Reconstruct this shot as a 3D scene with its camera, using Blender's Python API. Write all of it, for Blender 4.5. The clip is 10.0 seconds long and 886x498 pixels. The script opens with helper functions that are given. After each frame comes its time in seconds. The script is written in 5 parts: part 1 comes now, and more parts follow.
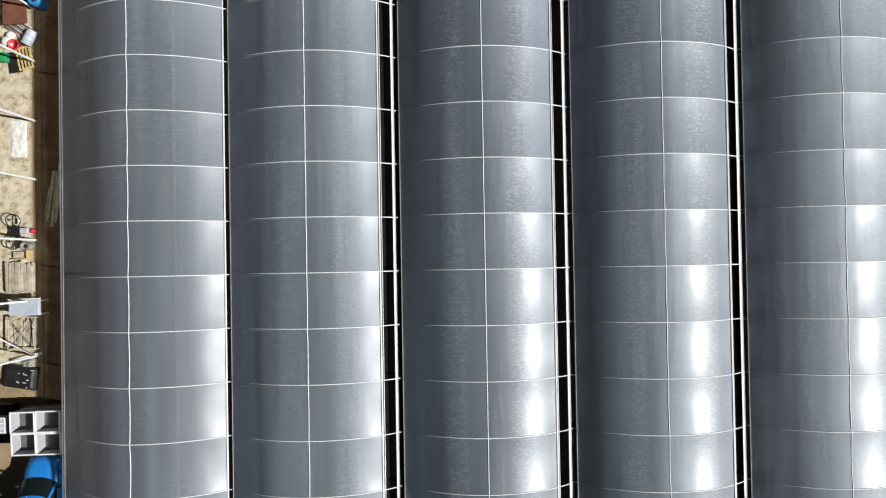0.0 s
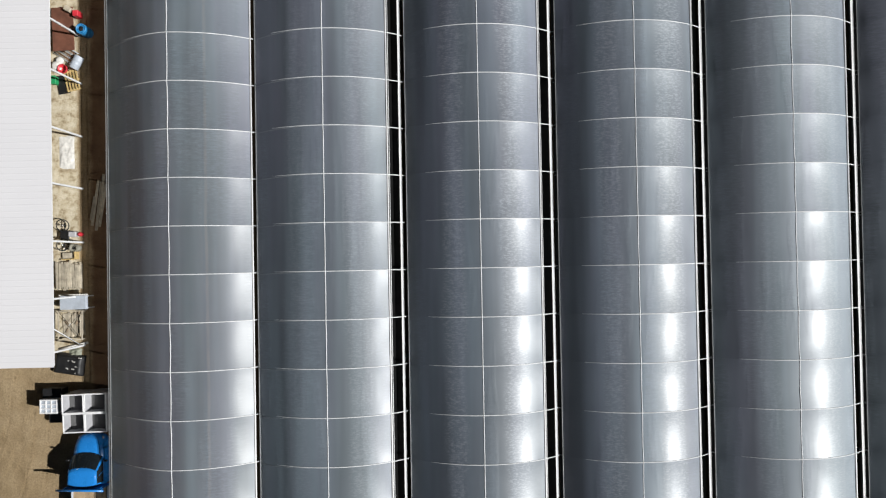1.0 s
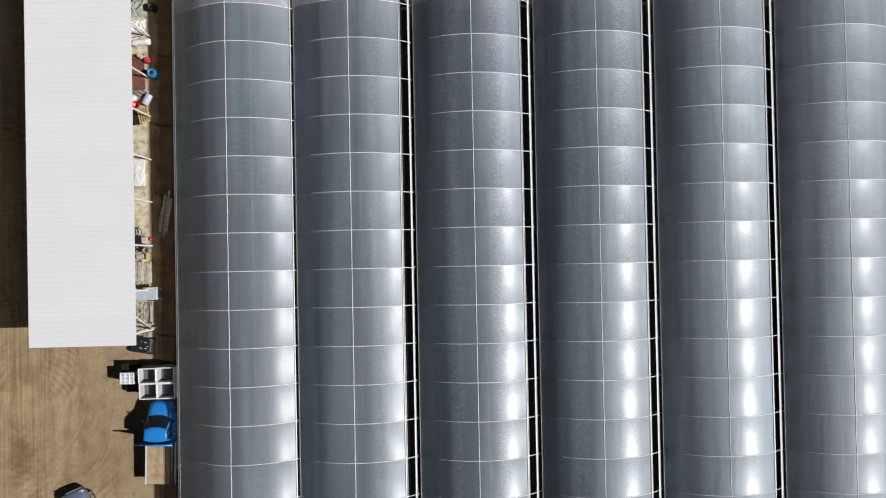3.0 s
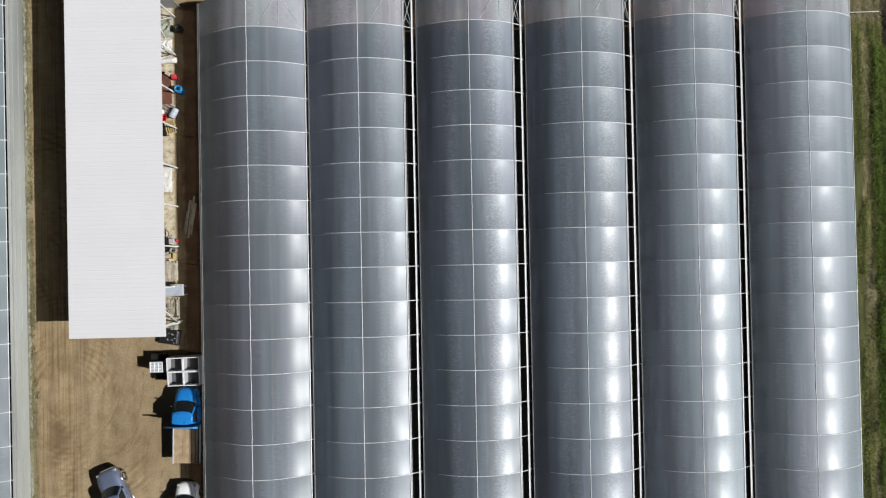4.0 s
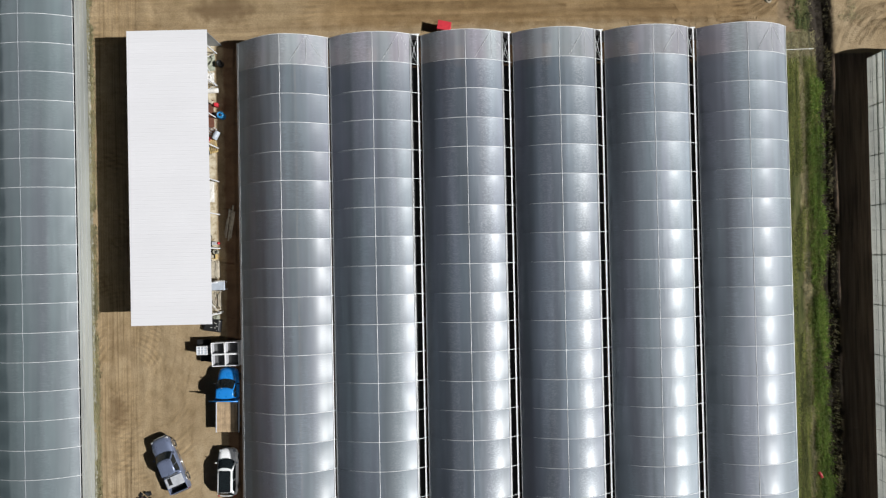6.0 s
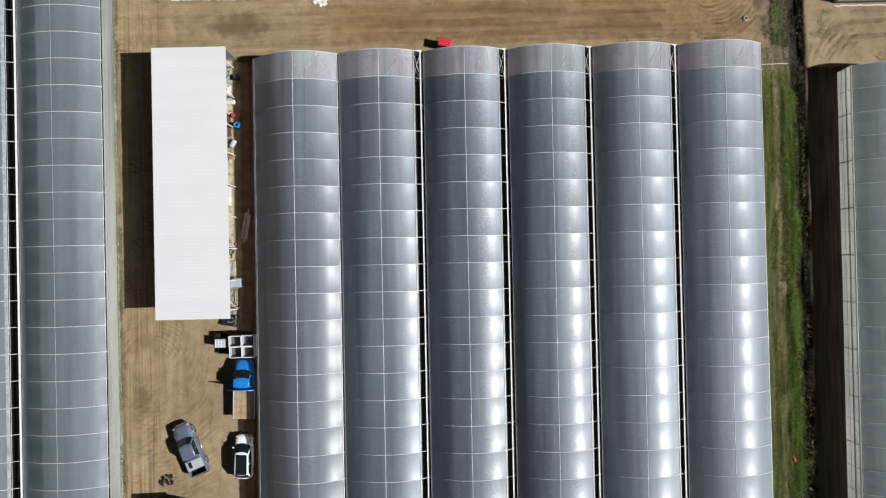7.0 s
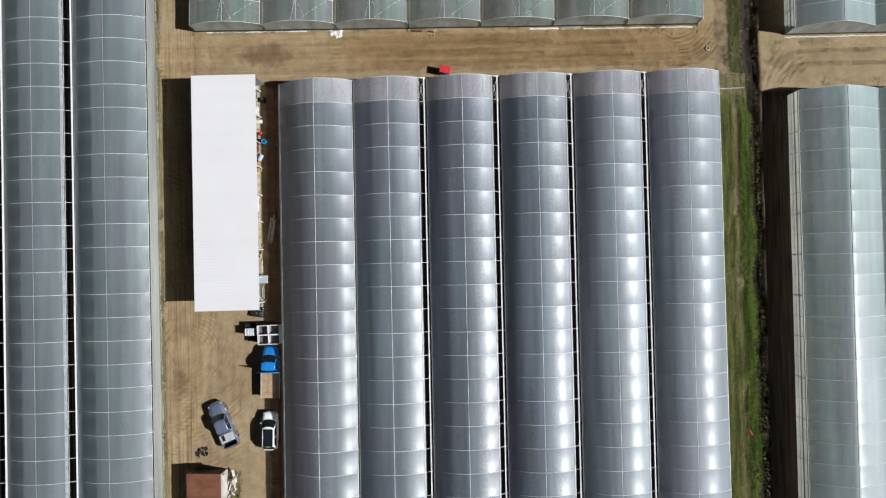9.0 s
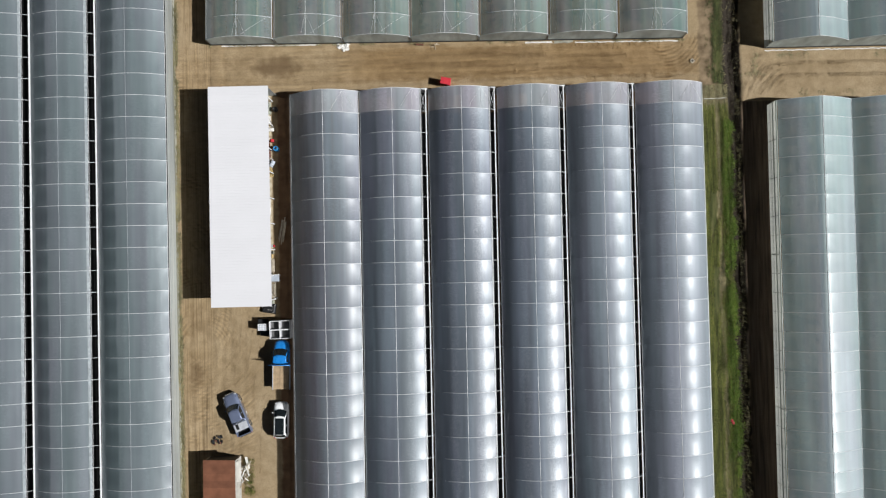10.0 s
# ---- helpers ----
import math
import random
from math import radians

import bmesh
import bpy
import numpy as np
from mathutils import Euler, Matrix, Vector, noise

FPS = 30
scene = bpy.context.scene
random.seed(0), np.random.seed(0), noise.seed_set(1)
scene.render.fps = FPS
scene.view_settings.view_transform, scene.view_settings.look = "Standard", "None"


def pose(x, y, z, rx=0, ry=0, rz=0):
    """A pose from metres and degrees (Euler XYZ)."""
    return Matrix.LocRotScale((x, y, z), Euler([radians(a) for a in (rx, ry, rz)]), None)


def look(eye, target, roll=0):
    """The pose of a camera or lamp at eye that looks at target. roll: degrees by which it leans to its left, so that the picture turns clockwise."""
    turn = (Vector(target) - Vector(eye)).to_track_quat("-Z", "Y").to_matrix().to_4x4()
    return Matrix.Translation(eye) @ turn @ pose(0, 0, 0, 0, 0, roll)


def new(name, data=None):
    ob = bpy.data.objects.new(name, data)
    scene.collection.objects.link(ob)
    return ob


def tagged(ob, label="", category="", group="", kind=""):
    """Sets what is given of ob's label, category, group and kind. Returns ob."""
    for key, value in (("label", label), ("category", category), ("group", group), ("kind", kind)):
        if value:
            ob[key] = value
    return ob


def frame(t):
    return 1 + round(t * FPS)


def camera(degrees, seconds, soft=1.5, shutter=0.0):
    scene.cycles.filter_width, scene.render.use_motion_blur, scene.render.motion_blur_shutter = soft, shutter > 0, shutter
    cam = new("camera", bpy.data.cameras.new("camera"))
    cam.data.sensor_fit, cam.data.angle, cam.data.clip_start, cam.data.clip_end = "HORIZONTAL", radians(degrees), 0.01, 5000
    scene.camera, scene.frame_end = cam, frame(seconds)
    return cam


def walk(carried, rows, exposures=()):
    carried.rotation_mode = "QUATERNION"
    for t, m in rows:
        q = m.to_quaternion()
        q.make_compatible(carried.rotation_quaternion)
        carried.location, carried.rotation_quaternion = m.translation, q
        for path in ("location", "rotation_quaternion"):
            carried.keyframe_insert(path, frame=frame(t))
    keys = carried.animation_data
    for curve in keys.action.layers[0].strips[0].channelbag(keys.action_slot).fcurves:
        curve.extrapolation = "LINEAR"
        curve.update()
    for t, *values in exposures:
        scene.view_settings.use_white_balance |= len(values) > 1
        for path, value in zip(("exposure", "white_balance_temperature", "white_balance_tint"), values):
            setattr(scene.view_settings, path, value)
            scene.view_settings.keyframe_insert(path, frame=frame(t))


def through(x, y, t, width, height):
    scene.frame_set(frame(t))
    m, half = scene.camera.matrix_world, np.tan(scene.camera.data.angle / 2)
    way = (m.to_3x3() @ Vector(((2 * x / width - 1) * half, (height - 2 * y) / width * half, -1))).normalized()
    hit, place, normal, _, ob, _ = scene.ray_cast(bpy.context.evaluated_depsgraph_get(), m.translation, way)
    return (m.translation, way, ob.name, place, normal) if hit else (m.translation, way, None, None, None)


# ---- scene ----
cam = camera(65.0, 10.0, soft=1.25)
EXPOSURE = 0.25
# seconds, x, y, z, turns about x, y, z: a drone that climbs while it looks straight down
ROWS = [
    (0.0, 0.501, 0.559, 35.629, 0.839, 0.700, -0.975),
    (0.5, 0.511, 0.552, 37.858, 0.836, 0.726, -1.017),
    (1.0, 0.521, 0.555, 40.105, 0.835, 0.754, -1.035),
    (1.5, 0.518, 0.563, 42.310, 0.834, 0.788, -1.062),
    (2.0, 0.511, 0.583, 44.624, 0.838, 0.808, -1.106),
    (2.5, 0.528, 0.582, 47.001, 0.820, 0.818, -1.105),
    (4.0, 0.604, 0.569, 54.141, 0.766, 0.864, -1.096),
    (4.5, 0.623, 0.560, 56.524, 0.778, 0.879, -1.124),
    (5.0, 0.638, 0.537, 58.916, 0.811, 0.900, -1.173),
    (5.5, 0.676, 0.494, 61.346, 0.845, 0.925, -1.168),
    (7.0, 0.821, 0.288, 68.704, 0.964, 1.028, -1.146),
    (7.5, 0.880, 0.193, 71.165, 1.023, 1.048, -1.166),
    (8.0, 0.927, 0.072, 73.648, 1.097, 1.071, -1.185),
    (8.5, 0.964, -0.068, 76.144, 1.183, 1.091, -1.193),
    (9.0, 1.001, -0.224, 78.662, 1.265, 1.100, -1.185),
    (9.5, 1.034, -0.380, 81.201, 1.347, 1.114, -1.180),
    (10.0, 1.062, -0.538, 83.746, 1.425, 1.130, -1.188),
]
walk(cam, [(t, pose(x, y, z, rx, ry, rz)) for t, x, y, z, rx, ry, rz in ROWS], [(0.0, EXPOSURE + 0.06, 6350.0, 9.0), (1.0, EXPOSURE - 0.07, 6350.0, 9.0), (2.0, EXPOSURE - 0.14, 6350.0, 9.0), (2.5, EXPOSURE - 0.13, 6300.0, 9.0), (4.5, EXPOSURE - 0.10, 6280.0, 9.0), (5.5, EXPOSURE - 0.02, 6270.0, 9.0), (10.0, EXPOSURE, 6220.0, 9.0)])

# ---- light ----
SUN = Vector((4.95, -0.95, 4.31)).normalized()
world = bpy.data.worlds.new("sky")
world.use_nodes = True
scene.world = world
sky = world.node_tree.nodes.new("ShaderNodeTexSky")
sky.sky_type = "NISHITA"
sky.sun_disc = False
sky.sun_elevation = math.asin(SUN.z)
sky.sun_rotation = math.atan2(SUN.x, SUN.y)
background = world.node_tree.nodes["Background"]
background.inputs["Strength"].default_value = 0.005
world.node_tree.links.new(sky.outputs["Color"], background.inputs["Color"])
sun_data = bpy.data.lights.new("sun", "SUN")
sun_data.energy = 5.0
sun_data.angle = radians(0.53)
sun_data.color = (1.0, 0.98, 0.945)
sun = new("sun", sun_data)
sun.matrix_world = look(SUN * 80, (0, 0, 0))

# ---- materials ----
MATS = {}


def shader(name):
    m = bpy.data.materials.new(name)
    m.use_nodes = True
    nodes = m.node_tree.nodes
    return m, nodes, m.node_tree.links, nodes["Principled BSDF"]


def link_noise(nodes, links, scale, detail=4.0, stretch=(1, 1, 1), world_space=True, rough=0.55):
    """Noise in real metres, stretched along the axes."""
    if world_space:
        src = nodes.new("ShaderNodeNewGeometry").outputs["Position"]
    else:
        src = nodes.new("ShaderNodeTexCoord").outputs["Object"]
    mp = nodes.new("ShaderNodeMapping")
    mp.inputs["Scale"].default_value = stretch
    links.new(src, mp.inputs["Vector"])
    n = nodes.new("ShaderNodeTexNoise")
    n.inputs["Scale"].default_value = scale
    n.inputs["Detail"].default_value = detail
    n.inputs["Roughness"].default_value = rough
    links.new(mp.outputs["Vector"], n.inputs["Vector"])
    return n.outputs["Fac"]


def ramp(nodes, links, fac, stops):
    r = nodes.new("ShaderNodeValToRGB")
    e = r.color_ramp.elements
    while len(e) < len(stops):
        e.new(0.5)
    for k, (p, c) in zip(e, stops):
        k.position = p
        k.color = (*c, 1) if len(c) == 3 else c
    links.new(fac, r.inputs["Fac"])
    return r.outputs["Color"]


def blend(nodes, links, kind, fac, a, b):
    x = nodes.new("ShaderNodeMix")
    x.data_type = "RGBA"
    x.blend_type = kind
    for key, v in ((0, fac), (6, a), (7, b)):
        if hasattr(v, "links"):
            links.new(v, x.inputs[key])
        elif key == 0:
            x.inputs[0].default_value = v
        else:
            x.inputs[key].default_value = (*v, 1)
    return x.outputs[2]


def calc(nodes, links, op, a, b=0.0, c=0.0):
    x = nodes.new("ShaderNodeMath")
    x.operation = op
    for key, v in enumerate((a, b, c)):
        if hasattr(v, "links"):
            links.new(v, x.inputs[key])
        else:
            x.inputs[key].default_value = v
    return x.outputs[0]


def add_bump(nodes, links, bsdf, height, strength, distance):
    b = nodes.new("ShaderNodeBump")
    b.inputs["Strength"].default_value = strength
    b.inputs["Distance"].default_value = distance
    links.new(height, b.inputs["Height"])
    links.new(b.outputs["Normal"], bsdf.inputs["Normal"])


def plain(name, base, rough=0.6, metal=0.0, vary=0.18, scale=3.0, grain=40.0, bump=0.15, spread=0.0, spec=0.5):
    """A surface with wear at two scales and a little relief; spread: how far pieces differ from one another."""
    if name in MATS:
        return MATS[name]
    m, nodes, links, bsdf = shader(name)
    big = link_noise(nodes, links, scale)
    fine = link_noise(nodes, links, grain, 2.0)
    dark = tuple(c * (1 - vary) for c in base)
    light = tuple(min(1.0, c * (1 + vary)) for c in base)
    col = ramp(nodes, links, big, [(0.3, dark), (0.7, light)])
    col = blend(nodes, links, "MULTIPLY", 0.5, col, ramp(nodes, links, fine, [(0.3, (0.75, 0.75, 0.75)), (0.7, (1, 1, 1))]))
    if spread:
        rnd = nodes.new("ShaderNodeObjectInfo").outputs["Random"]
        col = blend(nodes, links, "MULTIPLY", 1.0, col, ramp(nodes, links, rnd, [(0, (1 - spread,) * 3), (1, (1, 1, 1))]))
    links.new(col, bsdf.inputs["Base Color"])
    r = nodes.new("ShaderNodeMapRange")
    r.inputs["To Min"].default_value = max(0.03, rough - 0.1)
    r.inputs["To Max"].default_value = min(1.0, rough + 0.1)
    links.new(big, r.inputs["Value"])
    links.new(r.outputs["Result"], bsdf.inputs["Roughness"])
    bsdf.inputs["Metallic"].default_value = metal
    bsdf.inputs["Specular IOR Level"].default_value = spec
    if bump:
        add_bump(nodes, links, bsdf, fine, bump, 0.01)
    MATS[name] = m
    return m


def film(name, base, rough, clear, streak=0.25, spec=0.5, haze=(1, 1, 1), wrinkle=0.22, coat=0.42, ior=1.5, band=None, through=0.0, hue=0.0, tint=(1, 1, 1), drops=0.0):
    """Greenhouse film: glossy plastic with paler and darker streaks along the tunnel, fine wrinkles across it, and
    partly see-through.
    """
    m, nodes, links, bsdf = shader(name)
    along = link_noise(nodes, links, 1.0, 2.5, (0.8, 0.035, 0.3))
    across = link_noise(nodes, links, 1.0, 5.0, (3.0, 14.0, 1.0), rough=0.75)
    patch = link_noise(nodes, links, 0.22, 4.0)
    rnd = nodes.new("ShaderNodeObjectInfo").outputs["Random"]
    col = ramp(nodes, links, along, [(0.32, tuple(c * (1 - streak) for c in base)), (0.68, tuple(c * (1 + streak) for c in base))])
    col = blend(nodes, links, "MULTIPLY", 0.6, col, ramp(nodes, links, patch, [(0.3, (0.75, 0.77, 0.8)), (0.7, (1, 1, 1))]))
    col = blend(nodes, links, "MULTIPLY", 0.5, col, ramp(nodes, links, rnd, [(0, (0.86, 0.86, 0.86)), (1, (1, 1, 1))]))
    if hue:
        shift = link_noise(nodes, links, 1.0, 3.0, (0.42, 0.035, 0.5))
        col = blend(nodes, links, "MULTIPLY", 1.0, col, ramp(nodes, links, shift, [(0.34, (1 + hue, 1 - hue * 0.4, 1 + hue * 0.5)), (0.5, (1, 1, 1)), (0.64, (1 - hue * 0.7, 1 + hue * 0.4, 1 - hue * 0.1))]))
    # tinted shine stands in for blue sky reflected by the film
    bsdf.inputs["Specular Tint"].default_value = (*tint, 1)
    zone = ramp(nodes, links, link_noise(nodes, links, 1.0, 3.0, (0.75, 0.10, 0.3)), [(0.47, (0, 0, 0)), (0.56, (1, 1, 1))])
    # light and dark of the wrinkles multiplied into the colour, besides the bump
    speck = ramp(nodes, links, across, [(0.34, (0.55, 0.55, 0.57)), (0.5, (1, 1, 1)), (0.64, (1.7, 1.7, 1.7))])
    col = blend(nodes, links, "MULTIPLY", calc(nodes, links, "MULTIPLY", zone, wrinkle), col, speck)
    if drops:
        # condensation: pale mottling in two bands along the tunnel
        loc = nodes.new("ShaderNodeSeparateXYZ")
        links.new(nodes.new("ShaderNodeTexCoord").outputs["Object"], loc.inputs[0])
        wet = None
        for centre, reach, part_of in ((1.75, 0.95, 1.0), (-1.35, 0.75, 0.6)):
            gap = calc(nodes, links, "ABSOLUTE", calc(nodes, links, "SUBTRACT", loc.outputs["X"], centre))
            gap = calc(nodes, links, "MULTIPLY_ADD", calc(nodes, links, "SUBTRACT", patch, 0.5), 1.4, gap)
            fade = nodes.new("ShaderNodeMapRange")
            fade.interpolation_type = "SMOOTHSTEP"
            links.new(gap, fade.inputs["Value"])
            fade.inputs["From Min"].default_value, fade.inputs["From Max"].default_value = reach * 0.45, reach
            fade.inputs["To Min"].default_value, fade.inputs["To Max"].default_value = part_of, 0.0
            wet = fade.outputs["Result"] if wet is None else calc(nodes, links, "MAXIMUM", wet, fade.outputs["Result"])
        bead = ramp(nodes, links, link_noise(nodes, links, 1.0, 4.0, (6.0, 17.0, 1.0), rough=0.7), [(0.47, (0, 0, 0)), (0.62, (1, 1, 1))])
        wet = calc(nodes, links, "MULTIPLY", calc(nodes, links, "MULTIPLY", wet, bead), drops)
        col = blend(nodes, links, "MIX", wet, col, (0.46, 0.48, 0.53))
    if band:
        # shadow seen through the film, painted as a dark flank strip broken at each bay
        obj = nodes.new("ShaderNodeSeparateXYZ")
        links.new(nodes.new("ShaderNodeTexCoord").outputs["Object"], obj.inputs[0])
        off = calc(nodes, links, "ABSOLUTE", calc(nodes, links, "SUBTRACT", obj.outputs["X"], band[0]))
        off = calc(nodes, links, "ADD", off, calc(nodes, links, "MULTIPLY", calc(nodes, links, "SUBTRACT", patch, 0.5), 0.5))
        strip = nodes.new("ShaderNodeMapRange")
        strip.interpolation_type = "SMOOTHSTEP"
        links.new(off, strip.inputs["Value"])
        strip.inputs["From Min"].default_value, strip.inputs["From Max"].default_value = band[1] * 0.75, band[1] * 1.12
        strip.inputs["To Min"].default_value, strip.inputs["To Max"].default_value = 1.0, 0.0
        bay_shade = calc(nodes, links, "MULTIPLY_ADD", calc(nodes, links, "SINE", calc(nodes, links, "MULTIPLY", obj.outputs["Y"], -1.2272)), 0.32, 0.46)
        col = blend(nodes, links, "MULTIPLY", calc(nodes, links, "MULTIPLY", strip.outputs["Result"], bay_shade), col, (0.42, 0.46, 0.47))
    links.new(col, bsdf.inputs["Base Color"])
    r = calc(nodes, links, "MULTIPLY_ADD", across, 0.16, rough - 0.08)
    links.new(r, bsdf.inputs["Roughness"])
    bsdf.inputs["Specular IOR Level"].default_value = spec
    bsdf.inputs["IOR"].default_value = ior
    bsdf.inputs["Coat Weight"].default_value = coat
    bsdf.inputs["Coat Roughness"].default_value = rough * 0.53
    height = calc(nodes, links, "MULTIPLY", across, zone)
    add_bump(nodes, links, bsdf, height, 0.4, 0.03)
    body = bsdf.outputs[0]
    if through > 0:
        lit = nodes.new("ShaderNodeBsdfTranslucent")
        links.new(col, lit.inputs["Color"])
        mix = nodes.new("ShaderNodeMixShader")
        mix.inputs[0].default_value = through
        links.new(body, mix.inputs[1])
        links.new(lit.outputs[0], mix.inputs[2])
        body = mix.outputs[0]
        links.new(body, nodes["Material Output"].inputs["Surface"])
    if clear > 0:
        t = nodes.new("ShaderNodeBsdfTransparent")
        t.inputs["Color"].default_value = (*haze, 1)
        mix = nodes.new("ShaderNodeMixShader")
        mix.inputs[0].default_value = clear
        links.new(body, mix.inputs[1])
        links.new(t.outputs[0], mix.inputs[2])
        links.new(mix.outputs[0], nodes["Material Output"].inputs["Surface"])
    MATS[name] = m
    return m


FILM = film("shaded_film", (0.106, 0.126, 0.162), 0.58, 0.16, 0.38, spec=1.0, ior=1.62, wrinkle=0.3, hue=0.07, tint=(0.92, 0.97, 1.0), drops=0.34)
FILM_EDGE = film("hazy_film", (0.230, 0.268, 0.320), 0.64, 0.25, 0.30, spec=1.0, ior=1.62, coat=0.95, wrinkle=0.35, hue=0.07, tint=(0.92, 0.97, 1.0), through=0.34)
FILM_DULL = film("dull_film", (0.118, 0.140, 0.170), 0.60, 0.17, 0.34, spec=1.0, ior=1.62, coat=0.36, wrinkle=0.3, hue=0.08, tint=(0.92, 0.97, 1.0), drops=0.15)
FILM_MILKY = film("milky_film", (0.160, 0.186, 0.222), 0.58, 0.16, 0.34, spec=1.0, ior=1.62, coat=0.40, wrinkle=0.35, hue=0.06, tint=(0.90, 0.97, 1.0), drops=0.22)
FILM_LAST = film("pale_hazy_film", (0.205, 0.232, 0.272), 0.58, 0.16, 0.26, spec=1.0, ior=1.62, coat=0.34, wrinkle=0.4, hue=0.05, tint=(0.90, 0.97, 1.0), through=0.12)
FILM_CLEAR = film("clear_film", (0.37, 0.38, 0.41), 0.55, 0.29, 0.30, wrinkle=0.4, hue=0.06)
END_FILM = film("end_wall_film", (0.50, 0.57, 0.56), 0.6, 0.14, 0.3)
FILM_NORTH = film("northern_film", (0.192, 0.245, 0.24), 0.5, 0.38, 0.26, hue=0.14)
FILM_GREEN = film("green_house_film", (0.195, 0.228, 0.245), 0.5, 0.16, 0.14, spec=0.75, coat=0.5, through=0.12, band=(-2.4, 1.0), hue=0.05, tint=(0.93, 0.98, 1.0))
FILM_EAST = film("pale_film", (0.332, 0.428, 0.446), 0.58, 0.33, 0.2, spec=1.0, ior=1.62, coat=0.8, through=0.08, hue=0.08, tint=(0.92, 0.96, 1.0))
CURTAIN = film("side_curtain", (0.64, 0.68, 0.62), 0.6, 0.06, 0.25, through=0.45)
# greyed to throw less light into the shed's shadow
CURTAIN_EAST = film("grey_side_curtain", (0.51, 0.52, 0.485), 0.6, 0.05, 0.4, through=0.36)
# near-white base stands in for light coming through from inside
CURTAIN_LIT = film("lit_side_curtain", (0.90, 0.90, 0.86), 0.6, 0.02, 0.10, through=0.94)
CURTAIN_THIN = film("thin_side_film", (0.35, 0.36, 0.36), 0.5, 0.65, 0.2)
STEEL = plain("galvanised_steel", (0.72, 0.73, 0.74), 0.45, 0.0, 0.1, 2.0, 30, 0.05)
POST = plain("dull_steel", (0.13, 0.13, 0.13), 0.6, 0.2, 0.15, 2, 30, 0.05)
RIDGE_GREY = plain("greyed_purlin", (0.27, 0.29, 0.31), 0.5, 0.0, 0.1, 2.0, 30, 0.05)
EDGE_GREY = plain("rolled_film", (0.29, 0.32, 0.335), 0.55, 0.0, 0.3, 3.0, 9, 0.4)
GUTTER = plain("white_gutter", (0.82, 0.82, 0.82), 0.5, 0.0, 0.08, 1.0, 15, 0.05)
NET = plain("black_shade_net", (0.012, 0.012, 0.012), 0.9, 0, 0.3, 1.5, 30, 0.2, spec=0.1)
RUBBER = plain("rubber", (0.015, 0.015, 0.015), 0.8, 0, 0.2, 5, 60, 0.2)
ROOF_WHITE = plain("white_sheet_metal", (0.725, 0.715, 0.735), 0.5, 0.0, 0.012, 0.25, 300.0, 0.0, 0.02)
WALL_GREY = plain("grey_wall_sheet", (0.35, 0.36, 0.36), 0.5, 0, 0.15, 1.2, 20, 0.1)
WOOD = plain("weathered_wood", (0.33, 0.25, 0.17), 0.8, 0, 0.3, 2.5, 35, 0.4, 0.35)
WOOD_YELLOW = plain("new_pine", (0.55, 0.40, 0.17), 0.7, 0, 0.2, 3, 40, 0.3, 0.2)
WOOD_PALE = plain("bleached_timber", (0.50, 0.44, 0.34), 0.85, 0, 0.3, 3, 30, 0.5, 0.3)
RUST = plain("rusty_plate", (0.19, 0.075, 0.045), 0.75, 0.1, 0.3, 2, 25, 0.3, 0.2)
RUST_ROOF = plain("rust_red_roof", (0.225, 0.092, 0.05), 0.65, 0.0, 0.22, 0.9, 18, 0.2, 0.25)
BLUE_PAINT = plain("blue_car_paint", (0.02, 0.21, 0.60), 0.28, 0, 0.07, 1.5, 20, 0.0)
SILVER = plain("silver_blue_paint", (0.17, 0.20, 0.295), 0.3, 0.3, 0.08, 1.5, 20, 0.0)
WHITE_PAINT = plain("white_car_paint", (0.88, 0.88, 0.88), 0.35, 0, 0.04, 1.5, 20, 0.0)
GLASS_DARK = plain("tinted_glass", (0.012, 0.016, 0.018), 0.06, 0, 0.1, 2, 10, 0.0)
BLACK = plain("black_plastic", (0.012, 0.012, 0.013), 0.55, 0, 0.25, 3, 40, 0.1)
# floor and walls toned down for the shade inside the bins; rim kept white
BIN_FLOOR = plain("shaded_bin_floor", (0.1, 0.1, 0.1), 0.8, 0, 0.2, 2, 25, 0.1)
BIN_RIM = plain("white_bin_rim", (0.78, 0.78, 0.78), 0.5, 0, 0.08, 2, 25, 0.05)
BIN = plain("grey_white_plastic", (0.45, 0.45, 0.47), 0.5, 0, 0.1, 2, 25, 0.05)
BLUE_PLASTIC = plain("blue_plastic", (0.03, 0.22, 0.48), 0.45, 0, 0.12, 4, 30, 0.05)
RED_PLASTIC = plain("red_plastic", (0.55, 0.03, 0.045), 0.5, 0, 0.15, 3, 30, 0.05)
GREEN_PLASTIC = plain("green_plastic", (0.02, 0.28, 0.10), 0.5, 0, 0.15, 3, 30, 0.05)
GREY_METAL = plain("grey_painted_metal", (0.42, 0.46, 0.52), 0.5, 0, 0.12, 2.5, 25, 0.08)
GREY_COVER = plain("grey_bed_cover", (0.46, 0.47, 0.50), 0.5, 0, 0.15, 2.5, 25, 0.08)
CHROME = plain("chrome", (0.7, 0.7, 0.72), 0.2, 0.9, 0.05, 3, 30, 0.0)
LAMP_GLASS = plain("headlamp_glass", (0.6, 0.62, 0.64), 0.12, 0.3, 0.05, 3, 30, 0.0)
LAMP_RED = plain("tail_lamp_glass", (0.35, 0.01, 0.01), 0.2, 0, 0.05, 3, 30, 0.0)
DUSTY = plain("dusty_plastic", (0.27, 0.26, 0.21), 0.7, 0, 0.3, 3, 25, 0.3)
OLIVE = plain("olive_tarpaulin", (0.26, 0.27, 0.21), 0.7, 0, 0.3, 4, 30, 0.3)
